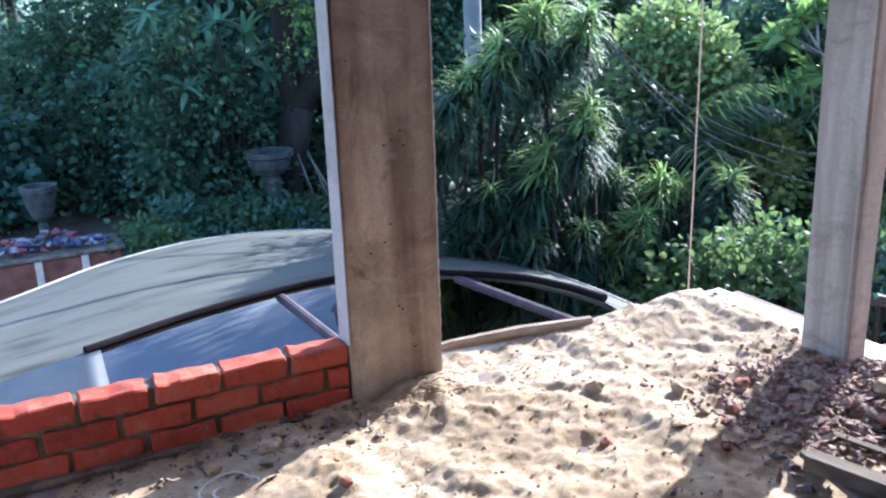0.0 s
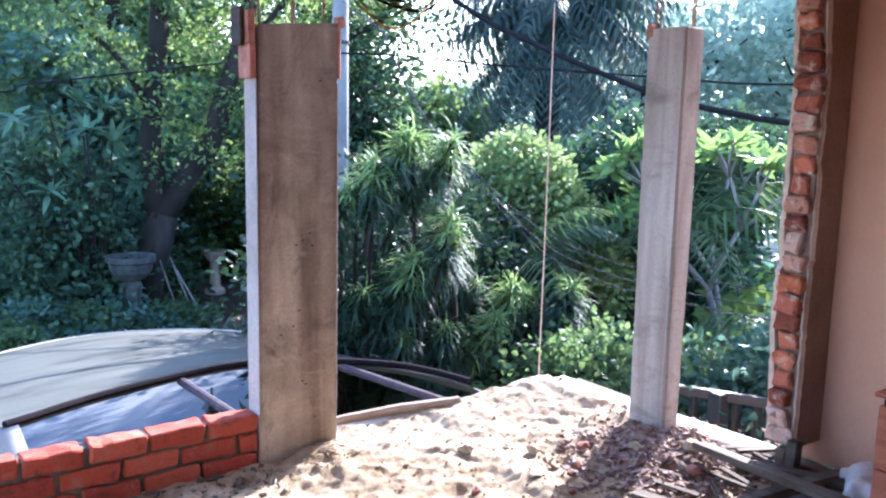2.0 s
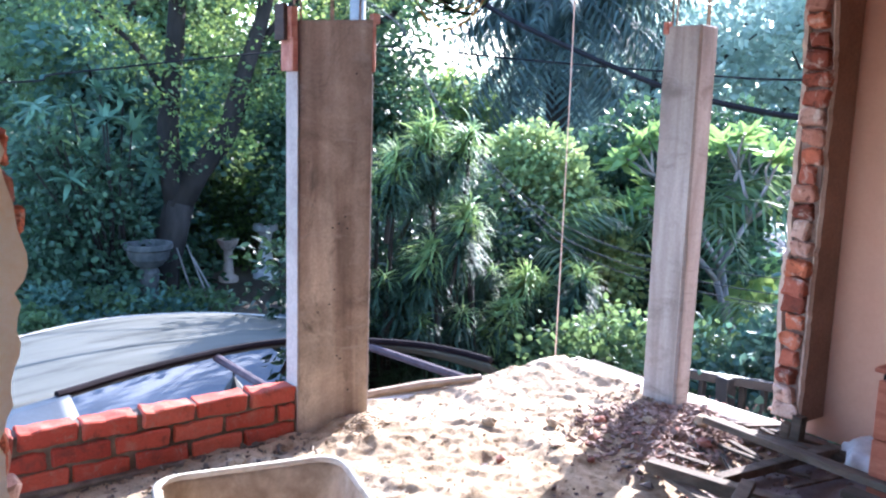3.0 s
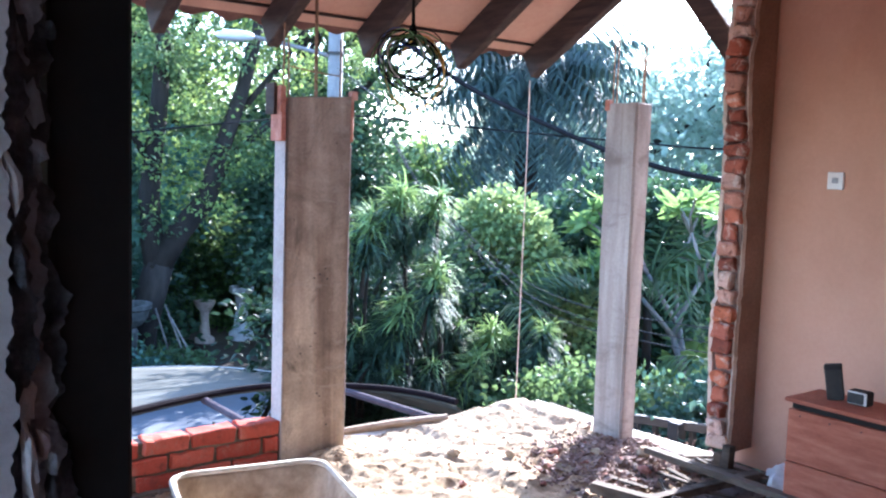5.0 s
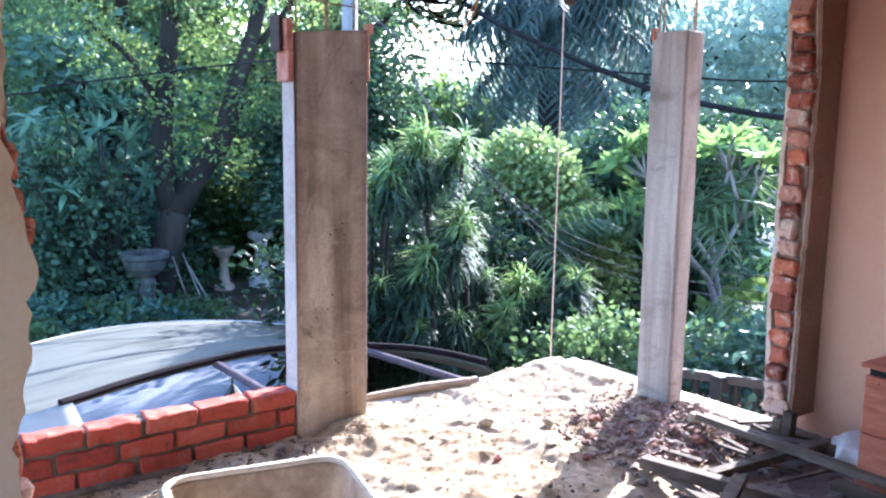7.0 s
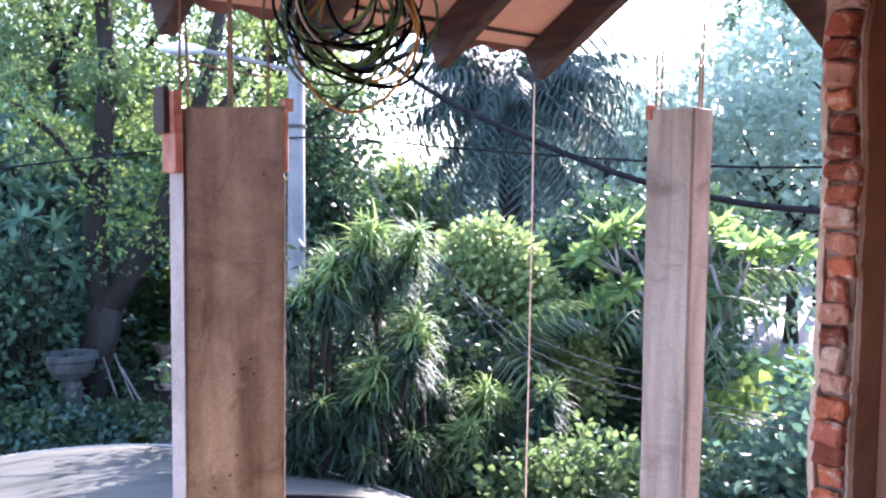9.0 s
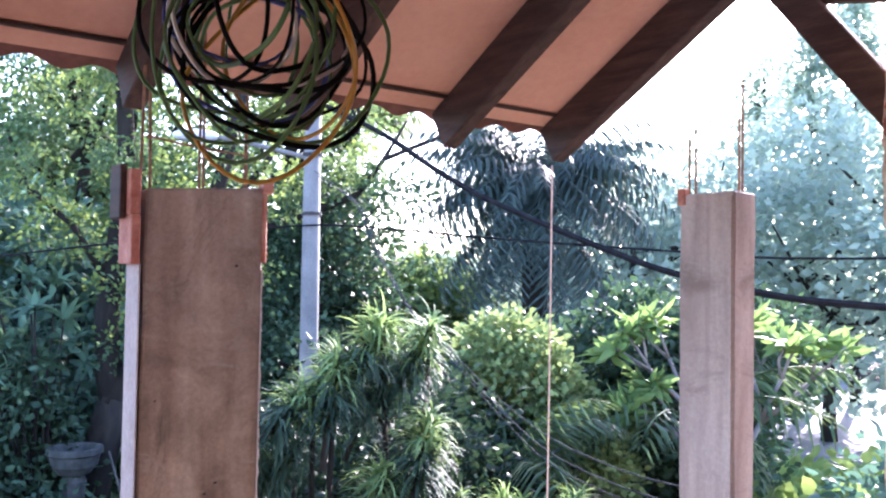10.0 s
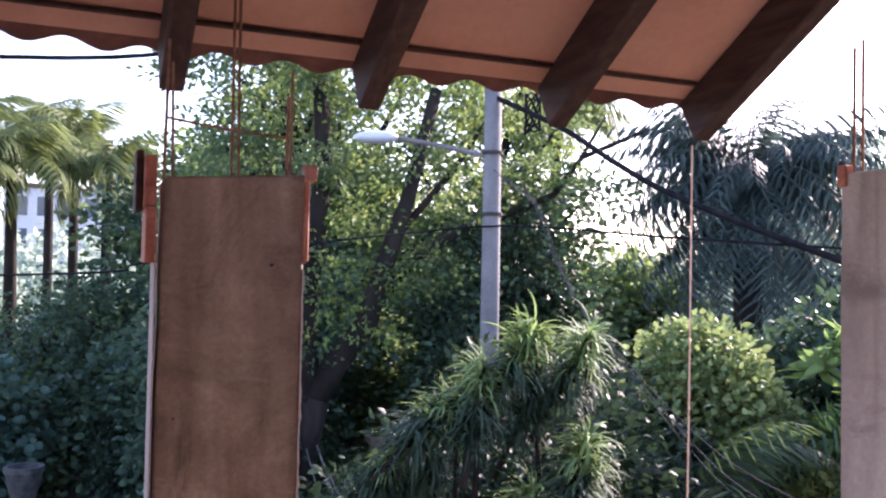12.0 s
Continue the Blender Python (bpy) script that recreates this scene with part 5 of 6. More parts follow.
def frond_mesh(name, length, leaflet, n, droop, mat, hang=0.6, width=0.02):
    """One feathered palm frond along +x, with its rib."""
    v, f = [], []

    def at(u):
        e = 0.75 - droop * u * 1.35
        steps = 14
        p = np.zeros(3)
        for s in range(int(u * steps)):
            ee = 0.75 - droop * (s / steps) * 1.35
            p = p + np.array([math.cos(ee), 0, math.sin(ee)]) * length / steps
        return p, np.array([math.cos(e), 0, math.sin(e)])

    for s in range(14):
        p0, p1 = at(s / 14)[0], at((s + 1) / 14)[0]
        w = 0.022 * (1 - s / 16)
        b = len(v)
        v += [p0 + [0, w, 0], p0 - [0, w, 0], p1 + [0, w * 0.93, 0], p1 - [0, w * 0.93, 0], p0 - [0, 0, w * 1.3], p1 - [0, 0, w * 1.3]]
        f += [(b, b + 1, b + 3), (b, b + 3, b + 2), (b, b + 2, b + 5), (b, b + 5, b + 4), (b + 1, b + 4, b + 5), (b + 1, b + 5, b + 3)]
    for k in range(n):
        u = 0.12 + 0.88 * k / n
        p, d = at(u)
        for sd in (-1, 1):
            l_ = leaflet * (0.45 + 0.9 * math.sin(math.pi * min(0.98, u * 0.9 + 0.08))) * rng.uniform(0.85, 1.1)
            way = d * 0.55 + np.array([0, sd * 0.9, 0]) + np.array([0, 0, -hang * rng.uniform(0.6, 1.2)])
            way /= np.linalg.norm(way)
            w = width * rng.uniform(0.8, 1.1)
            b = len(v)
            m_ = p + way * l_ * 0.5 + np.array([0, 0, 0.05 * l_])
            t = p + way * l_ + np.array([0, 0, -0.22 * l_])
            v += [p, m_ + d * w, m_ - d * w, t]
            f += [(b, b + 1, b + 2), (b + 1, b + 3, b + 2)]
    ob = tri_mesh(name, np.array(v), np.array(f), mat, None)
    me = ob.data
    bpy.data.objects.remove(ob)
    return me


def palm(label, at, height, n, meshes, trunk_r=0.16, scale=1.0, tilt=(-50, 40), seed=1, mat=BARK, name="palm_tree", skirt=0):
    p = thing(name, label, "palm", at)
    r = random.Random(seed)
    part("trunk", tube([(0, 0, -0.1), (0.05, 0.03, height * 0.4), (0.02, 0, height * 0.75), (0, 0, height)], trunk_r, 10, 0.75, 0.15), mat, p, smooth=True)
    for k in range(n + skirt):
        low_ = 0.02 if k < n else r.uniform(0.2, 1.1)
        lean = -r.uniform(*tilt) if k < n else r.uniform(38, 62)
        ob = new("frond", meshes[k % len(meshes)])
        ob.parent = p
        ob.matrix_basis = pose(0, 0, height - low_, r.uniform(-20, 20), lean, k * 137.5 + r.uniform(-10, 10)) @ Matrix.Scale(scale * r.uniform(0.85, 1.1), 4)
    return p


def P(a, d, z=GZ):
    """A place a degrees clockwise from +y, d metres from the room's opening."""
    return (-0.4 + d * math.sin(math.radians(a)), -0.8 + d * math.cos(math.radians(a)), z)


# screwpine-like strap plants below the terrace: heads with their place
strap_variants = []
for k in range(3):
    for mt in (LEAF_STRAP, LEAF_STRAP_SHADED):
        sunny = mt is LEAF_STRAP
        ob = strap_leaves("rosette", 62 if sunny else 80, 0.27 if sunny else 0.31, 0.0105 if sunny else 0.0095, mt, None, 0.8 if sunny else 0.9, 1.0, (0, 0, 0), 1.0 if sunny else 0.8)
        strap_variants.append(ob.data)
        bpy.data.objects.remove(ob)


def strap_plant(label, foot, heads, seed):
    p = thing("strap_leaf_shrub", label, "shrub", foot)
    r = random.Random(seed)
    f0 = Vector(foot)
    for k, (x, y, z, s) in enumerate(heads):
        h = Vector((x, y, z)) - f0
        st = Vector((h.x * 0.35 + r.uniform(-0.2, 0.2), h.y * 0.35 + r.uniform(-0.2, 0.2), h.z * 0.45))
        part("stem", tube([(r.uniform(-0.1, 0.1), r.uniform(-0.1, 0.1), -0.05), st, st.lerp(h, 0.6) + Vector((0, 0, -0.1)), h - Vector((0, 0, 0.02))], 0.026, 6, 0.6, 0.2), BARK, p, smooth=True)
        arm = Vector((-0.4 + r.uniform(-0.5, 0.5), 0.1 + r.uniform(-0.4, 0.4), -0.7 + r.uniform(-0.2, 0.2))).normalized()
        part("branch", tube([h, h + arm * 0.3 * s, h + arm * 0.62 * s + Vector((0, 0, -0.06))], 0.016, 6, 1.3, 0.2), BARK, p, smooth=True)
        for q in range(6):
            # fresh picks the sunlit leaf copy, the others take the shaded one
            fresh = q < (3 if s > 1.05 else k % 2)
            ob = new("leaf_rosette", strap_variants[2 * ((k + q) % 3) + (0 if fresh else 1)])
            ob.parent = p
            at = h + arm * (0.065 * q * s)
            lean = (14 - 6 * q) if fresh else 0
            ob.matrix_basis = pose(at.x, at.y, at.z, r.uniform(-14, 14), 16 + lean + r.uniform(-18, 18), r.uniform(-60, 60)) @ pose(0, 0, 0, 0, 0, r.uniform(0, 360)) @ Matrix.Scale(s * ((0.85 + 0.08 * q) if fresh else r.uniform(0.85, 1.05)), 4)
    return p


# heads over size 1.05 get sunlit leaf colour, rosettes hanging below a shaded copy
HEADS = [(3.10, 4.55, 1.34, 1.08), (3.50, 4.55, 1.30, 1.15), (2.76, 4.55, 1.12, 1.08), (3.43, 4.45, 0.68, 1.2), (3.03, 4.4, 0.40, 1.25), (4.11, 4.45, 0.04, 1.15), (3.74, 4.4, -0.38, 1.15), (2.62, 4.6, 0.92, 1.06), (4.42, 4.6, -0.05, 1.06), (3.85, 4.35, -0.18, 1.06),
         (2.5, 4.6, 0.55, 1.0), (3.15, 4.6, 0.95, 0.9), (3.0, 4.5, 0.1, 1.0), (3.3, 4.6, 0.25, 1.0), (2.65, 4.5, 0.15, 0.95), (2.45, 4.5, -0.2, 1.0), (2.9, 4.4, -0.2, 1.0), (3.35, 4.4, -0.2, 1.0), (3.6, 4.7, 0.3, 0.95), (3.9, 4.7, 0.05, 0.95),
         (2.7, 4.3, -0.6, 1.0), (3.15, 4.3, -0.55, 1.0), (3.5, 4.3, -0.75, 1.0), (4.15, 4.45, -0.55, 0.95), (2.9, 4.2, -0.95, 1.0), (3.4, 4.2, -1.1, 1.0), (3.9, 4.3, -0.95, 1.0), (2.5, 4.3, -1.0, 1.0), (2.2, 4.6, 0.6, 0.95), (2.1, 4.5, 0.0, 0.95), (2.15, 4.4, -0.6, 1.0), (4.3, 4.4, -1.1, 0.95), (3.1, 4.1, -1.5, 1.0), (3.8, 4.1, -1.5, 1.0)]
r = random.Random(15)
for k in range(6):
    u, v = r.random(), r.random()
    HEADS.append((2.5 + 2.1 * u + r.uniform(-0.1, 0.1), 4.2 + 0.9 * v, 0.75 - 0.75 * abs(u - 0.4) + 0.5 * v - 1.9 * r.random(), r.uniform(0.8, 0.95)))
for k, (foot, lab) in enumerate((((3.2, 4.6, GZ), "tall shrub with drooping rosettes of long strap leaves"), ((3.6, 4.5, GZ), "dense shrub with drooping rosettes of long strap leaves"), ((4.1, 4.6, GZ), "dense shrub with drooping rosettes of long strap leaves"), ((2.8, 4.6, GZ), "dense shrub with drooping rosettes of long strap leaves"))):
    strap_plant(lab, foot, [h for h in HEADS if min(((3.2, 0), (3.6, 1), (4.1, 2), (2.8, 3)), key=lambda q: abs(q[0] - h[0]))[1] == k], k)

# added filler: near-black leaves stand for shade between the rosettes
bush("dark_shrub", "filler shrub painting the dark gaps behind the strap-leaved plants", (3.6, 5.55, GZ), [(0, 0, 2.6, 0.8, 1.0), (0.7, 0, 2.3, 0.8, 1.0), (-0.7, 0, 2.2, 0.8, 1.0), (0, -0.2, 1.4, 1.1, 1), (-0.6, -0.1, 0.8, 1.0, 1), (0.8, -0.1, 0.8, 1.0, 1)], 14000, 0.10, LEAF_SHADE, 0.25, seed=33)
# creeper-covered dome and its neighbours
bush("creeper_dome", "rounded mound of small-leaved creeper with dry tips", (5.65, 6.2, GZ), [(0, 0, 3.22, 0.40, 1.0), (0.08, -0.1, 2.98, 0.42, 1.0), (0.36, -0.25, 2.72, 0.36, 1.1), (0.62, -0.4, 2.35, 0.32, 1.1), (0.8, -0.5, 2.0, 0.28, 1.1)], 9500, 0.074, LEAF_DOME, 0.40, seed=3, lot=20, shell=0.9)
# added core: near-black leaves stand for shade within the mound
bush("dark_shrub", "filler core painting the shade inside the creeper mound", (5.6, 6.4, GZ), [(0, 0, 2.95, 0.36, 1.1), (-0.35, 0, 2.2, 0.6, 1.0), (0.3, -0.1, 2.3, 0.5, 1.0), (0.5, 0, 1.6, 0.8, 1.0), (0, 0, 1.0, 1.0, 1.0)], 9000, 0.11, LEAF_SHADE, 0.36, seed=35)
bush("green_shrub", "tall shrub with fresh green rounded leaves", (7.6, 6.2, GZ), [(0, 0, 3.25, 0.65, 0.9), (1.1, -0.5, 3.2, 0.75, 0.9), (-0.5, 0.5, 2.9, 0.6, 0.9), (0.5, -0.2, 2.2, 0.9, 1), (0, 0, 1.2, 1.1, 1)], 16000, 0.11, LEAF_DARK, 0.36, seed=4, lot=12, shell=0.7)
bush("low_shrub", "low bright green shrub against the terrace", (4.3, 3.55, GZ), [(0, 0, 1.9, 0.5, 0.7), (0.5, -0.35, 1.75, 0.5, 0.8), (-0.4, 0.35, 1.75, 0.45, 0.8), (0.1, 0, 1.2, 0.8, 1)], 7000, 0.07, LEAF_MID, 0.36, seed=5)
bush("low_shrub", "low leafy shrub in the shade of the terrace", (5.2, 3.0, GZ), [(0, 0, 1.6, 0.6, 0.8), (0.5, -0.5, 1.9, 0.6, 0.8), (-0.3, 0.3, 1.2, 0.8, 1)], 9000, 0.085, LEAF_BLUE, 0.32, seed=6)
bush("dark_shrub", "dark glossy shrub beside the fence", (5.6, 1.9, GZ), [(0, 0, 2.0, 0.7, 1), (0.5, -0.4, 2.3, 0.6, 1), (-0.3, 0.4, 1.5, 0.8, 1), (0.4, 0.4, 2.5, 0.5, 1)], 9000, 0.10, LEAF_BLUE, 0.3, seed=7)
bush("dark_shrub", "sparse dark shrub with fine twigs", (5.2, 0.9, GZ), [(0, 0, 3.0, 0.5, 0.9), (0.3, -0.1, 3.5, 0.42, 0.9), (-0.3, 0.3, 2.5, 0.5, 1), (0.1, 0.2, 2.0, 0.6, 1)], 2600, 0.10, LEAF_DARK, 0.36, 9, seed=8)

# frangipani: pale forked limbs, bright leaf whorls
frangi = thing("frangipani_tree", "frangipani with pale forked limbs and bright leaf whorls", "tree", (7.1, 4.15, GZ))
r = random.Random(31)
tips = []


def fork(a, d, l_, rad, depth):
    b = a + d * l_
    part("limb", tube([a, a.lerp(b, 0.5) + Vector((r.uniform(-0.05, 0.05), r.uniform(-0.05, 0.05), 0)), b], rad, 7, 0.75, 0.1), PALEBARK, frangi, smooth=True)
    if depth == 0:
        tips.append(b)
        return
    for k in range(2 if depth != 2 else 3):
        dd = (d + Vector((r.uniform(-0.75, 0.75), r.uniform(-0.75, 0.75), r.uniform(-0.1, 0.35)))).normalized()
        fork(b, dd, l_ * r.uniform(0.62, 0.85), rad * 0.7, depth - 1)


fork(Vector((0, 0, -0.05)), Vector((-0.05, 0.05, 1)).normalized(), 1.35, 0.07, 4)
pos, way = [], []
for t in tips:
    for k in range(18):
        a = rng.uniform(0, 6.28)
        pos.append(t + Vector((0, 0, rng.uniform(-0.08, 0.02))))
        way.append((math.cos(a), math.sin(a), rng.uniform(-0.5, 0.8)))
n = len(pos)
leaf_mesh("crown", np.array(pos), np.array(way), rng.uniform(0.2, 0.34, n), rng.uniform(0.03, 0.045, n), LEAF_FRESH, frangi)

# feathered palms
big_fronds = [frond_mesh("frond", 3.3, 0.42, 75, d, LEAF_PALM_HAZY, 0.9, 0.022) for d in (1.0, 1.2, 1.4)]
mid_fronds = [frond_mesh("frond", 1.6, 0.36, 42, d, LEAF_MID, 0.5, 0.018) for d in (1.2, 1.5)]
far_fronds = [frond_mesh("frond", 2.2, 0.6, 36, d, LEAF_FAR_PALM, 0.7, 0.045) for d in (1.5, 1.9)]
palm("large dark date palm with a dense drooping crown", P(42.6, 18), 5.7, 150, big_fronds, 0.3, 0.88, (-45, 42), 4, skirt=40)
palm("small arching palm between the shrubs", (5.0, 5.4, GZ), 2.35, 9, mid_fronds, 0.06, 0.95, (-10, 40), 5)
palm("small arching palm between the shrubs", (7.0, 5.0, GZ), 2.6, 11, mid_fronds, 0.07, 1.0, (-10, 40), 6)
palm("small arching palm between the shrubs", (6.3, 3.3, GZ), 1.9, 7, mid_fronds, 0.06, 0.6, (-10, 40), 7)
palm("tall palm with a hanging crown behind the street pole", P(31, 24), 8.3, 20, far_fronds, 0.17, 1.0, (-30, 50), 8)
for k, (a, d, h) in enumerate(((-4, 34, 8.4), (-1.5, 30, 7.2), (1.5, 36, 8.6), (3.5, 32, 7.2), (-8, 33, 7.8), (-6, 28, 6.4), (0, 40, 9.5))):
    palm("far palm against the bright sky", P(a, d), h, 26, far_fronds, 0.2, 1.25, (-30, 55), 20 + k)

# big trees beyond the drive
old = thing("tall_tree", "old dark tree with a leaning forked trunk and thin crown", "tree", (3.76, 13.54, GZ))
o_ = Vector((3.76, 13.54, GZ))


def bole(name, pts, r0, r1):
    part(name, tube([Vector(q) - o_ for q in pts], r0, 9, r1, 0.2), BARK, old, smooth=True)


bole("trunk", [(3.7, 13.55, -2.45), (3.8, 13.5, -1.4), (3.96, 13.48, -0.83), (4.1, 13.42, -0.3)], 0.30, 0.85)
bole("limb", [(4.05, 13.44, -0.45), (3.95, 13.5, 0.3), (3.93, 13.49, 0.93), (4.06, 13.44, 2.25), (4.14, 13.41, 3.4), (4.0, 13.5, 6.0)], 0.22, 0.5)
bole("limb", [(4.05, 13.43, -0.4), (4.39, 13.32, 0.25), (4.8, 13.16, 0.83), (5.09, 13.04, 1.81), (5.37, 12.92, 2.77), (5.8, 12.8, 4.6)], 0.24, 0.4)
bole("limb", [(4.9, 13.14, 1.1), (5.8, 13.6, 1.9), (6.97, 14.3, 2.5), (7.72, 14.2, 2.76), (8.64, 14.01, 3.15), (9.08, 13.75, 3.85), (10.04, 13.11, 4.34)], 0.11, 0.35)
bole("limb", [(9.0, 13.8, 3.7), (9.2, 13.7, 4.1), (9.43, 13.53, 4.6)], 0.05, 0.4)
bole("limb", [(3.97, 13.48, 1.4), (3.4, 13.5, 2.3), (2.6, 13.6, 3.0)], 0.07, 0.4)
bole("limb", [(5.2, 13.0, 2.2), (6.2, 12.9, 3.4), (7.0, 12.9, 4.6)], 0.07, 0.4)
twigs = [(3.95, 13.2, 0.5, 0.3, 1.2), (4.0, 13.2, 1.3, 0.35, 1.2), (4.75, 12.95, 0.9, 0.35, 1.0), (4.4, 13.0, 1.9, 0.5, 0.9), (2.6, 13.6, 3.0, 0.7, 0.7), (3.3, 13.6, 2.2, 0.55, 0.7), (4.1, 13.2, 3.6, 0.7, 0.8), (4.9, 13.4, 2.6, 0.6, 0.6), (5.5, 12.9, 3.4, 0.7, 0.7), (6.4, 13.3, 2.7, 0.55, 0.6), (7.0, 12.9, 4.6, 0.9, 0.7), (5.2, 13.1, 1.6, 0.5, 0.7), (6.0, 13.4, 1.7, 0.5, 0.8), (7.4, 14.2, 3.3, 0.6, 0.6), (4.6, 13.4, 4.8, 1.0, 0.7), (3.2, 13.6, 4.6, 0.9, 0.7), (8.5, 14.0, 3.7, 0.5, 0.6), (6.0, 13.0, 5.4, 1.0, 0.6), (3.6, 13.6, 5.8, 1.1, 0.6)]
for mt, n in ((LEAF_MID, 9000), (LEAF_YELLOW, 5500)):
    pos, way = cloud([(x - o_.x, y - o_.y, z - o_.z, q, fl) for x, y, z, q, fl in twigs], n, 0.10, 0.6, 30)
    leaf_mesh("crown", pos, way, 0.10 * rng.uniform(0.7, 1.3, n), 0.034 * rng.uniform(0.7, 1.2, n), mt, old, fine=False)

# large-leaved shrub with pale whorls in front of it
whorl = thing("whorled_shrub", "tall shrub with whorls of long bluish green leaves", "shrub", (2.95, 13.2, GZ))
r = random.Random(91)
whorls = []
for k in range(3):
    ob = strap_leaves("whorl", 17, 0.40, 0.052, LEAF_WHORL, None, 0.35, 1.0, (0, 0, 0), 0.75)
    whorls.append(ob.data)
    bpy.data.objects.remove(ob)
for k, (x, z) in enumerate(((2.75, 1.15), (2.35, 1.3), (3.1, 1.5), (3.4, 0.62), (3.0, 0.4), (2.4, 0.6), (2.7, 1.6), (2.05, 0.9), (2.75, 0.75), (3.2, 1.0), (1.8, 1.3), (2.2, 0.2), (3.65, 0.3), (1.6, 0.6), (2.6, -0.1), (3.2, -0.2), (1.9, -0.3))):
    h = Vector((x - 2.95, r.uniform(-0.45, 0.3), z - GZ))
    part("stem", tube([(r.uniform(-0.15, 0.15), r.uniform(-0.1, 0.1), -0.05), (h.x * 0.4, h.y * 0.4, h.z * 0.55), h], 0.022, 5, 0.6, 0.2), BARK, whorl, smooth=True)
    ob = new("leaf_whorl", whorls[k % 3])
    ob.parent = whorl
    ob.matrix_basis = pose(h.x, h.y, h.z, r.uniform(0, 40), r.uniform(-25, 25), r.uniform(0, 360))

bush("dark_shrub", "dark shrub filling in below the whorled leaves", (2.5, 13.5, GZ), [(0, 0, 2.4, 0.7, 1), (0.5, 0.2, 1.6, 0.7, 1), (-0.5, 0, 1.7, 0.7, 1), (0, -0.2, 0.8, 0.8, 0.9), (-0.6, 0, 3.0, 0.5, 0.9)], 5000, 0.13, LEAF_DARK, 0.36, seed=61)
tree("tall_tree", "tall dark leafy tree beyond the drive", P(17.0, 21.5), 12.0, 3.0, 14500, 0.15, LEAF_MID, 0.3, (0.5, 0.4), 11, 1, BARK, 0.22, LEAF_BRIGHT)
tree("leafy_tree", "low dark leafy tree at the bend of the drive", P(7.0, 20), 3.5, 1.7, 7000, 0.14, LEAF_DARK, 0.25, (0.2, 0.3), 10, 21, BARK, 0.25, LEAF_MID)
tree("leafy_tree", "low dark leafy tree at the bend of the drive", P(2.0, 21), 3.2, 1.7, 6000, 0.14, LEAF_DARK, 0.25, (-0.2, 0.3), 10, 22, BARK, 0.25, LEAF_MID)
tree("tall_tree", "tall dense dark leafy tree beyond the drive", P(15.5, 20), 11.5, 1.7, 10500, 0.13, LEAF_MID, 0.3, (-0.3, 0.3), 11, 2, BARK, 0.25, LEAF_BRIGHT)
# the second leaf colour paints sun on part of the crown
tree("tall_tree", "tall leafy tree, sunlit tips painted as yellow-green leaves", P(27.3, 21), 10.0, 1.9, 8500, 0.14, LEAF_MID, 0.3, (0.2, 0.2), 10, 3, BARK, 0.3, LEAF_YELLOW)
tree("tall_tree", "leafy tree behind the shrubs", P(29, 17.5), 4.6, 1.7, 11000, 0.14, LEAF_DARK, 0.2, (0.2, 0.2), 9, 4, BARK, 0.25)
tree("tall_tree", "leafy tree behind the shrubs", P(35.5, 30), 4.4, 1.7, 12000, 0.28, LEAF_MID, 0.2, (0.2, 0.2), 9, 5, BARK, 0.25, LEAF_YELLOW)
# haze on these trees is painted through the pale leaf colour
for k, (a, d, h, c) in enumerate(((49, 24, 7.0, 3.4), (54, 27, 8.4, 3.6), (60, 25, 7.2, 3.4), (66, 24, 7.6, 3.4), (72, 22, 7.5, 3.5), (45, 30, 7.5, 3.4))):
    tree("hazed_tree", "airy tree with haze and glare put into its leaf colour", P(a, d), h, c, 4200, 0.26, LEAF_HAZE, 0.2, (0.3, 0.2), 9, 40 + k, BARK, 0.3)


def spire(label, at, h, seed):
    """A narrow tall conifer: whorls of short drooping boughs with gaps."""
    p = thing("spire_tree", label, "tree", at)
    part("trunk", tube([(0, 0, -0.1), (0.05, 0, h * 0.5), (0, 0, h)], 0.2, 8, 0.2), BARK, p)
    r = random.Random(seed)
    blobs = []
    for k in range(30):
        z = h * (0.3 + 0.7 * k / 30)
        a = r.uniform(0, 6.28)
        l_ = (1.6 - 1.2 * k / 30) * r.uniform(0.6, 1.1)
        e = Vector((math.cos(a) * l_, math.sin(a) * l_, z + 0.3))
        part("bough", tube([(0, 0, z), e], 0.05, 5, 0.4), BARK, p)
        blobs.append((e.x, e.y, e.z, 0.42, 1.5))
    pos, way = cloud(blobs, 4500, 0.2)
    leaf_mesh("crown", pos, way, rng.uniform(0.2, 0.35, len(pos)), rng.uniform(0.04, 0.07, len(pos)), LEAF_HAZE, p)


spire("tall narrow conifer against the glare", P(59, 30), 12.0, 3)
spire("tall narrow conifer against the glare", P(61.5, 33), 13.5, 4)
spire("tall narrow conifer against the glare", P(56.5, 36), 12.0, 5)

# middle layer with larger leaves
for k, (a, d, h, c, mt, s_) in enumerate(((11.5, 17.6, 5.6, 1.3, LEAF_MID, 0.12), (13, 17.2, 4.6, 1.3, LEAF_BLUE, 0.2), (27.0, 19.5, 5.6, 1.6, LEAF_DARK, 0.13), (28.5, 18.5, 6.2, 1.6, LEAF_DARK, 0.16))):
    tree("leafy_tree", "leafy tree in the shade beyond the drive", P(a, d), h, c, 7000, s_, mt, 0.14, (0.2, 0.1), 8, 300 + k, BARK, 0.2, (LEAF_MID, None)[k % 2])

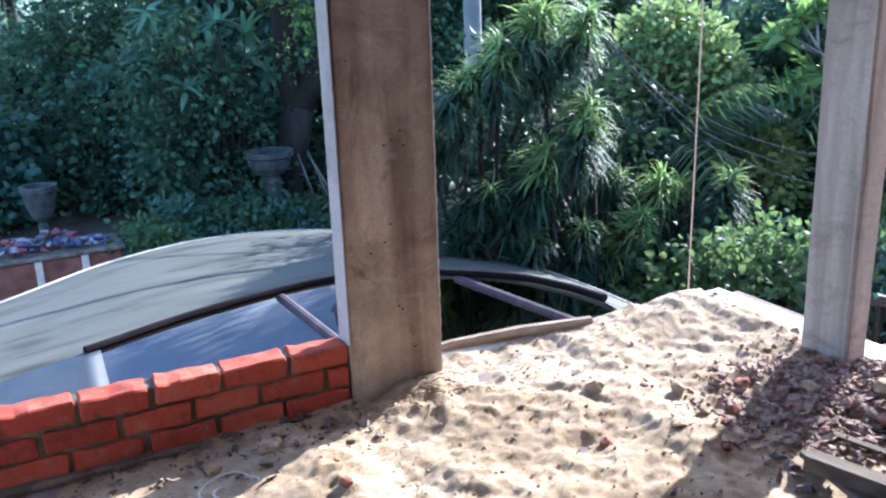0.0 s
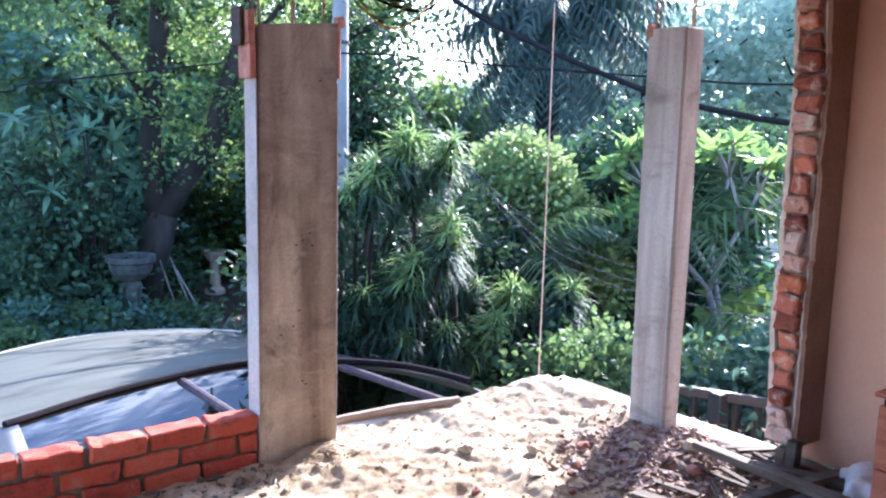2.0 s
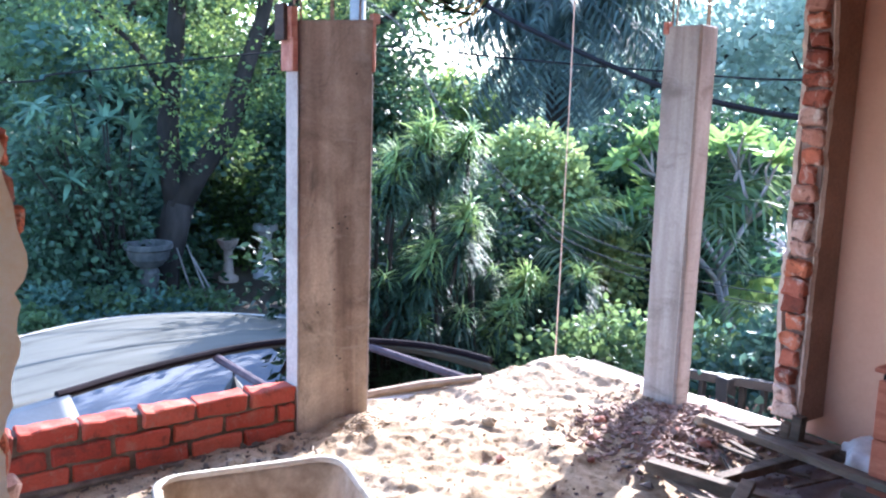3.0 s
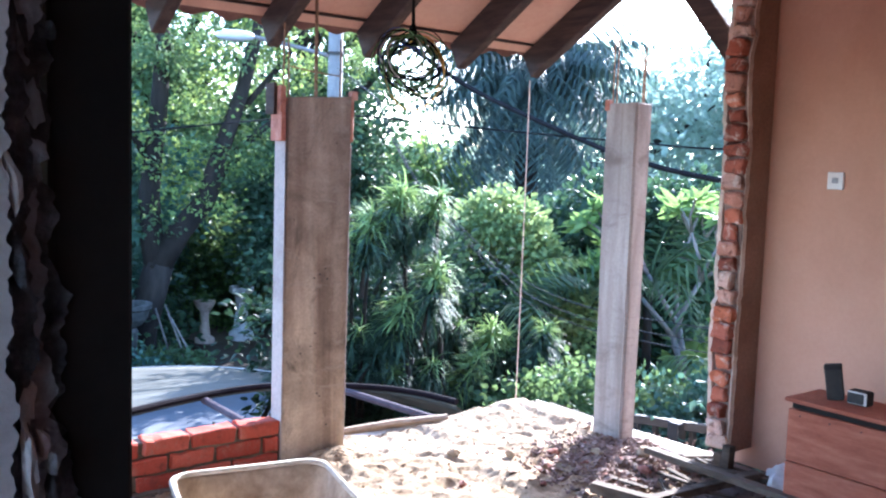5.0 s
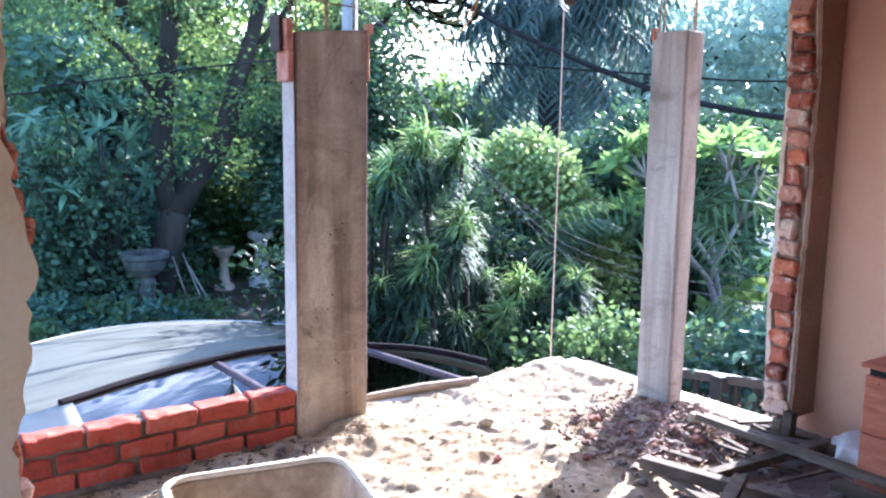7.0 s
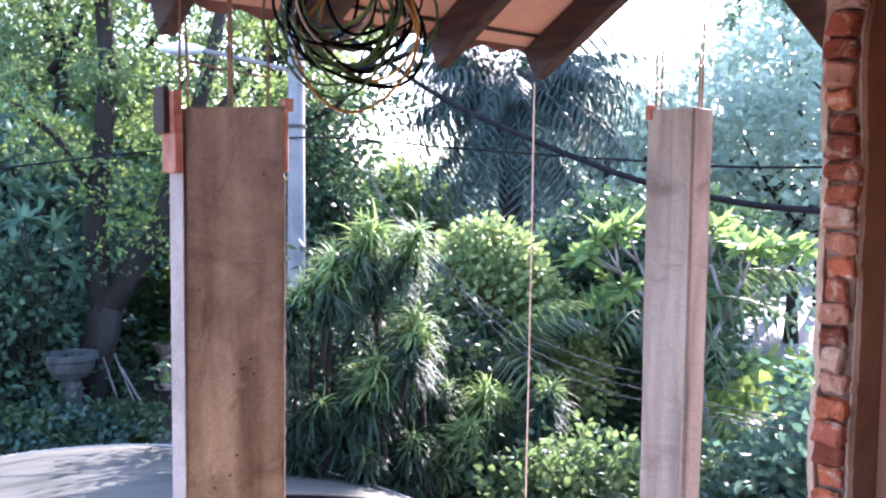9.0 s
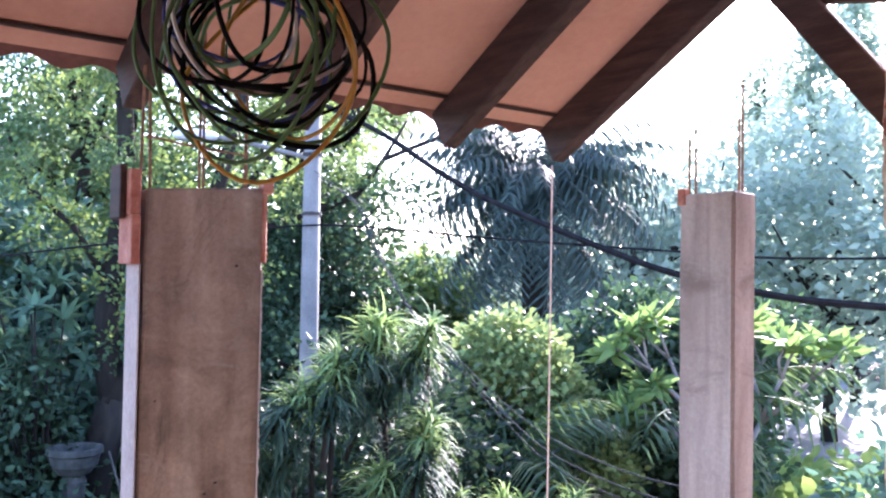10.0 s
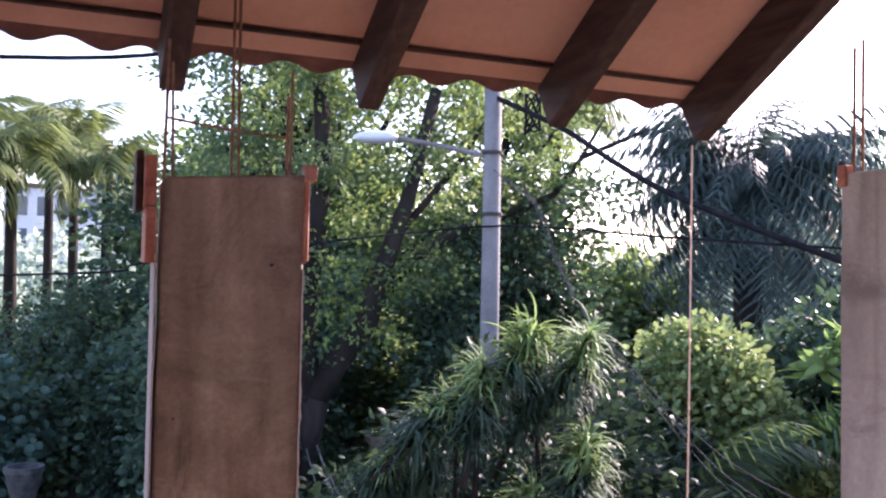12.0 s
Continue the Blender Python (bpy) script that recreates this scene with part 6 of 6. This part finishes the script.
# dense wood closing the bend behind them
for k, (a, h) in enumerate(((10, 7.2), (13, 7.6), (16.5, 6.8), (20, 5.2), (23.5, 4.8))):
    tree("leafy_tree", "dense dark tree in the wood beyond the bend", P(a, 24.5 + (k % 3)), h, 2.2, 7000, 0.24, (LEAF_DARK, LEAF_MID)[k % 2], 0.2, (0.2, 0.2), 9, 400 + k, BARK, 0.2, LEAF_MID)

# low ground cover along the far edge of the drive, round the foot of the urn
for k, (x, y) in enumerate(((1.6, 12.15), (2.1, 12.3), (2.75, 12.4), (3.3, 12.45), (3.9, 12.75))):
    bush("ground_cover", "low leafy ground cover at the edge of the drive", (x, y, GZ), [(0, 0, 0.42, 0.4, 0.8), (0.35, 0.05, 0.3, 0.36, 0.8), (-0.3, 0.1, 0.55 + 0.15 * (k % 2), 0.34, 0.8)], 1300, 0.10, (LEAF_MID, LEAF_BLUE)[k % 2], 0.42, 3, seed=500 + k)
for a, b in (((4.05, 12.75, -1.15), (4.62, 12.7, GZ)), ((4.0, 12.9, -0.95), (4.45, 12.8, GZ)), ((3.85, 12.95, -1.0), (4.2, 12.9, GZ))):
    tagged(part("garden_stake", tube([a, Vector(a).lerp(Vector(b), 0.5) + Vector((0.03, 0, 0)), b], 0.014, 6, 1.3), PALEBARK), "pale leaning garden stake beside the stone urn", "stake", "garden stakes")

# undergrowth beyond the drive and behind the shrubs
r = random.Random(77)
for k in range(26):
    a, d = r.uniform(-12, 30), r.uniform(16.8, 18.6)
    if 14.0 < a < 30.0:
        d += 3.5
    h = r.uniform(1.4, 3.6) if a > 6 else r.uniform(2.0, 3.0)
    # from 20 degrees on, backlight is put into brighter leaf colours
    mt = (LEAF_DARK, LEAF_DARK, LEAF_BLUE, LEAF_MID)[k % 4] if a < 20 else (LEAF_MID, LEAF_FRESH)[k % 2]
    s_ = r.uniform(0.08, 0.15)
    bush("undergrowth_shrub", "dark leafy undergrowth at the edge of the drive", P(a, d), [(0, 0, h * 0.75, 0.9, 0.8), (r.uniform(-0.8, 0.8), r.uniform(-0.3, 0.3), h * 0.5, 0.9, 0.8), (r.uniform(-1, 1), 0, h * 0.25, 1.0, 0.7)], 3200, s_ * 1.2, mt, 0.4, 4, seed=100 + k)
for k in range(15):
    a, d = r.uniform(33, 46), r.uniform(10.5, 14.5)
    h = r.uniform(1.2, 2.5)
    mt = (LEAF_DARK, LEAF_DARK, LEAF_BLUE)[k % 3]
    bush("undergrowth_shrub", "dark leafy shrub behind the palms", P(a, d), [(0, 0, h * 0.75, 0.9, 0.8), (r.uniform(-0.8, 0.8), r.uniform(-0.3, 0.3), h * 0.5, 0.9, 0.8), (r.uniform(-1, 1), 0, h * 0.25, 1.0, 0.7)], 2800, r.uniform(0.12, 0.18), mt, 0.4, 4, seed=140 + k)
for k in range(13):
    a, d = r.uniform(50, 74), r.uniform(9.0, 15)
    h = r.uniform(1.0, 2.4)
    bush("undergrowth_shrub", "sunlit leafy shrub in the yard", P(a, d), [(0, 0, h * 0.7, 0.7, 0.8), (r.uniform(-0.6, 0.6), r.uniform(-0.3, 0.3), h * 0.4, 0.8, 0.8)], 2200, r.uniform(0.14, 0.22), (LEAF_YELLOW, LEAF_FRESH)[k % 2], 0.4, 4, seed=170 + k)

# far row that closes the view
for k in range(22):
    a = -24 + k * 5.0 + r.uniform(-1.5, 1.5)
    tree("far_tree", "far tree closing the view", P(a, r.uniform(44, 58)), r.uniform(4.0, 5.5), r.uniform(3.4, 4.6), 2600, 0.42, LEAF_HAZE, 0.3, (0.2, 0.2), 7, 200 + k, BARK, 0.25)

# far white block of flats
flats = thing("apartment_building", "far white block of flats with dark windows", "building", P(0.5, 70))
part("wall", box((-4, -3, 0), (4, 3, 9.5), 0.05), FACADE, flats)
part("roof", box((-4.2, -3.2, 9.5), (4.2, 3.2, 9.8), 0.05), MORTAR, flats)
for i in range(5):
    for j in range(4):
        part("window", box((-3.4 + 1.5 * i, -3.04, 1.0 + 2.2 * j), (-2.5 + 1.5 * i, -2.96, 2.3 + 2.2 * j), 0.02), DARKGLASS, flats)

# plants on the pedestals
for at, s in [((6.94, 16.27, GZ + 1.20), 0.95), ((6.1, 16.3, GZ + 0.92), 0.7)]:
    ob = strap_leaves("potted_plant", 40, 0.34 * s, 0.022, LEAF_BRIGHT, None, 0.8)
    ob.matrix_world = pose(*at)
    tagged(ob, "bright strap-leaved plant growing in the pedestal bowl", "plant")
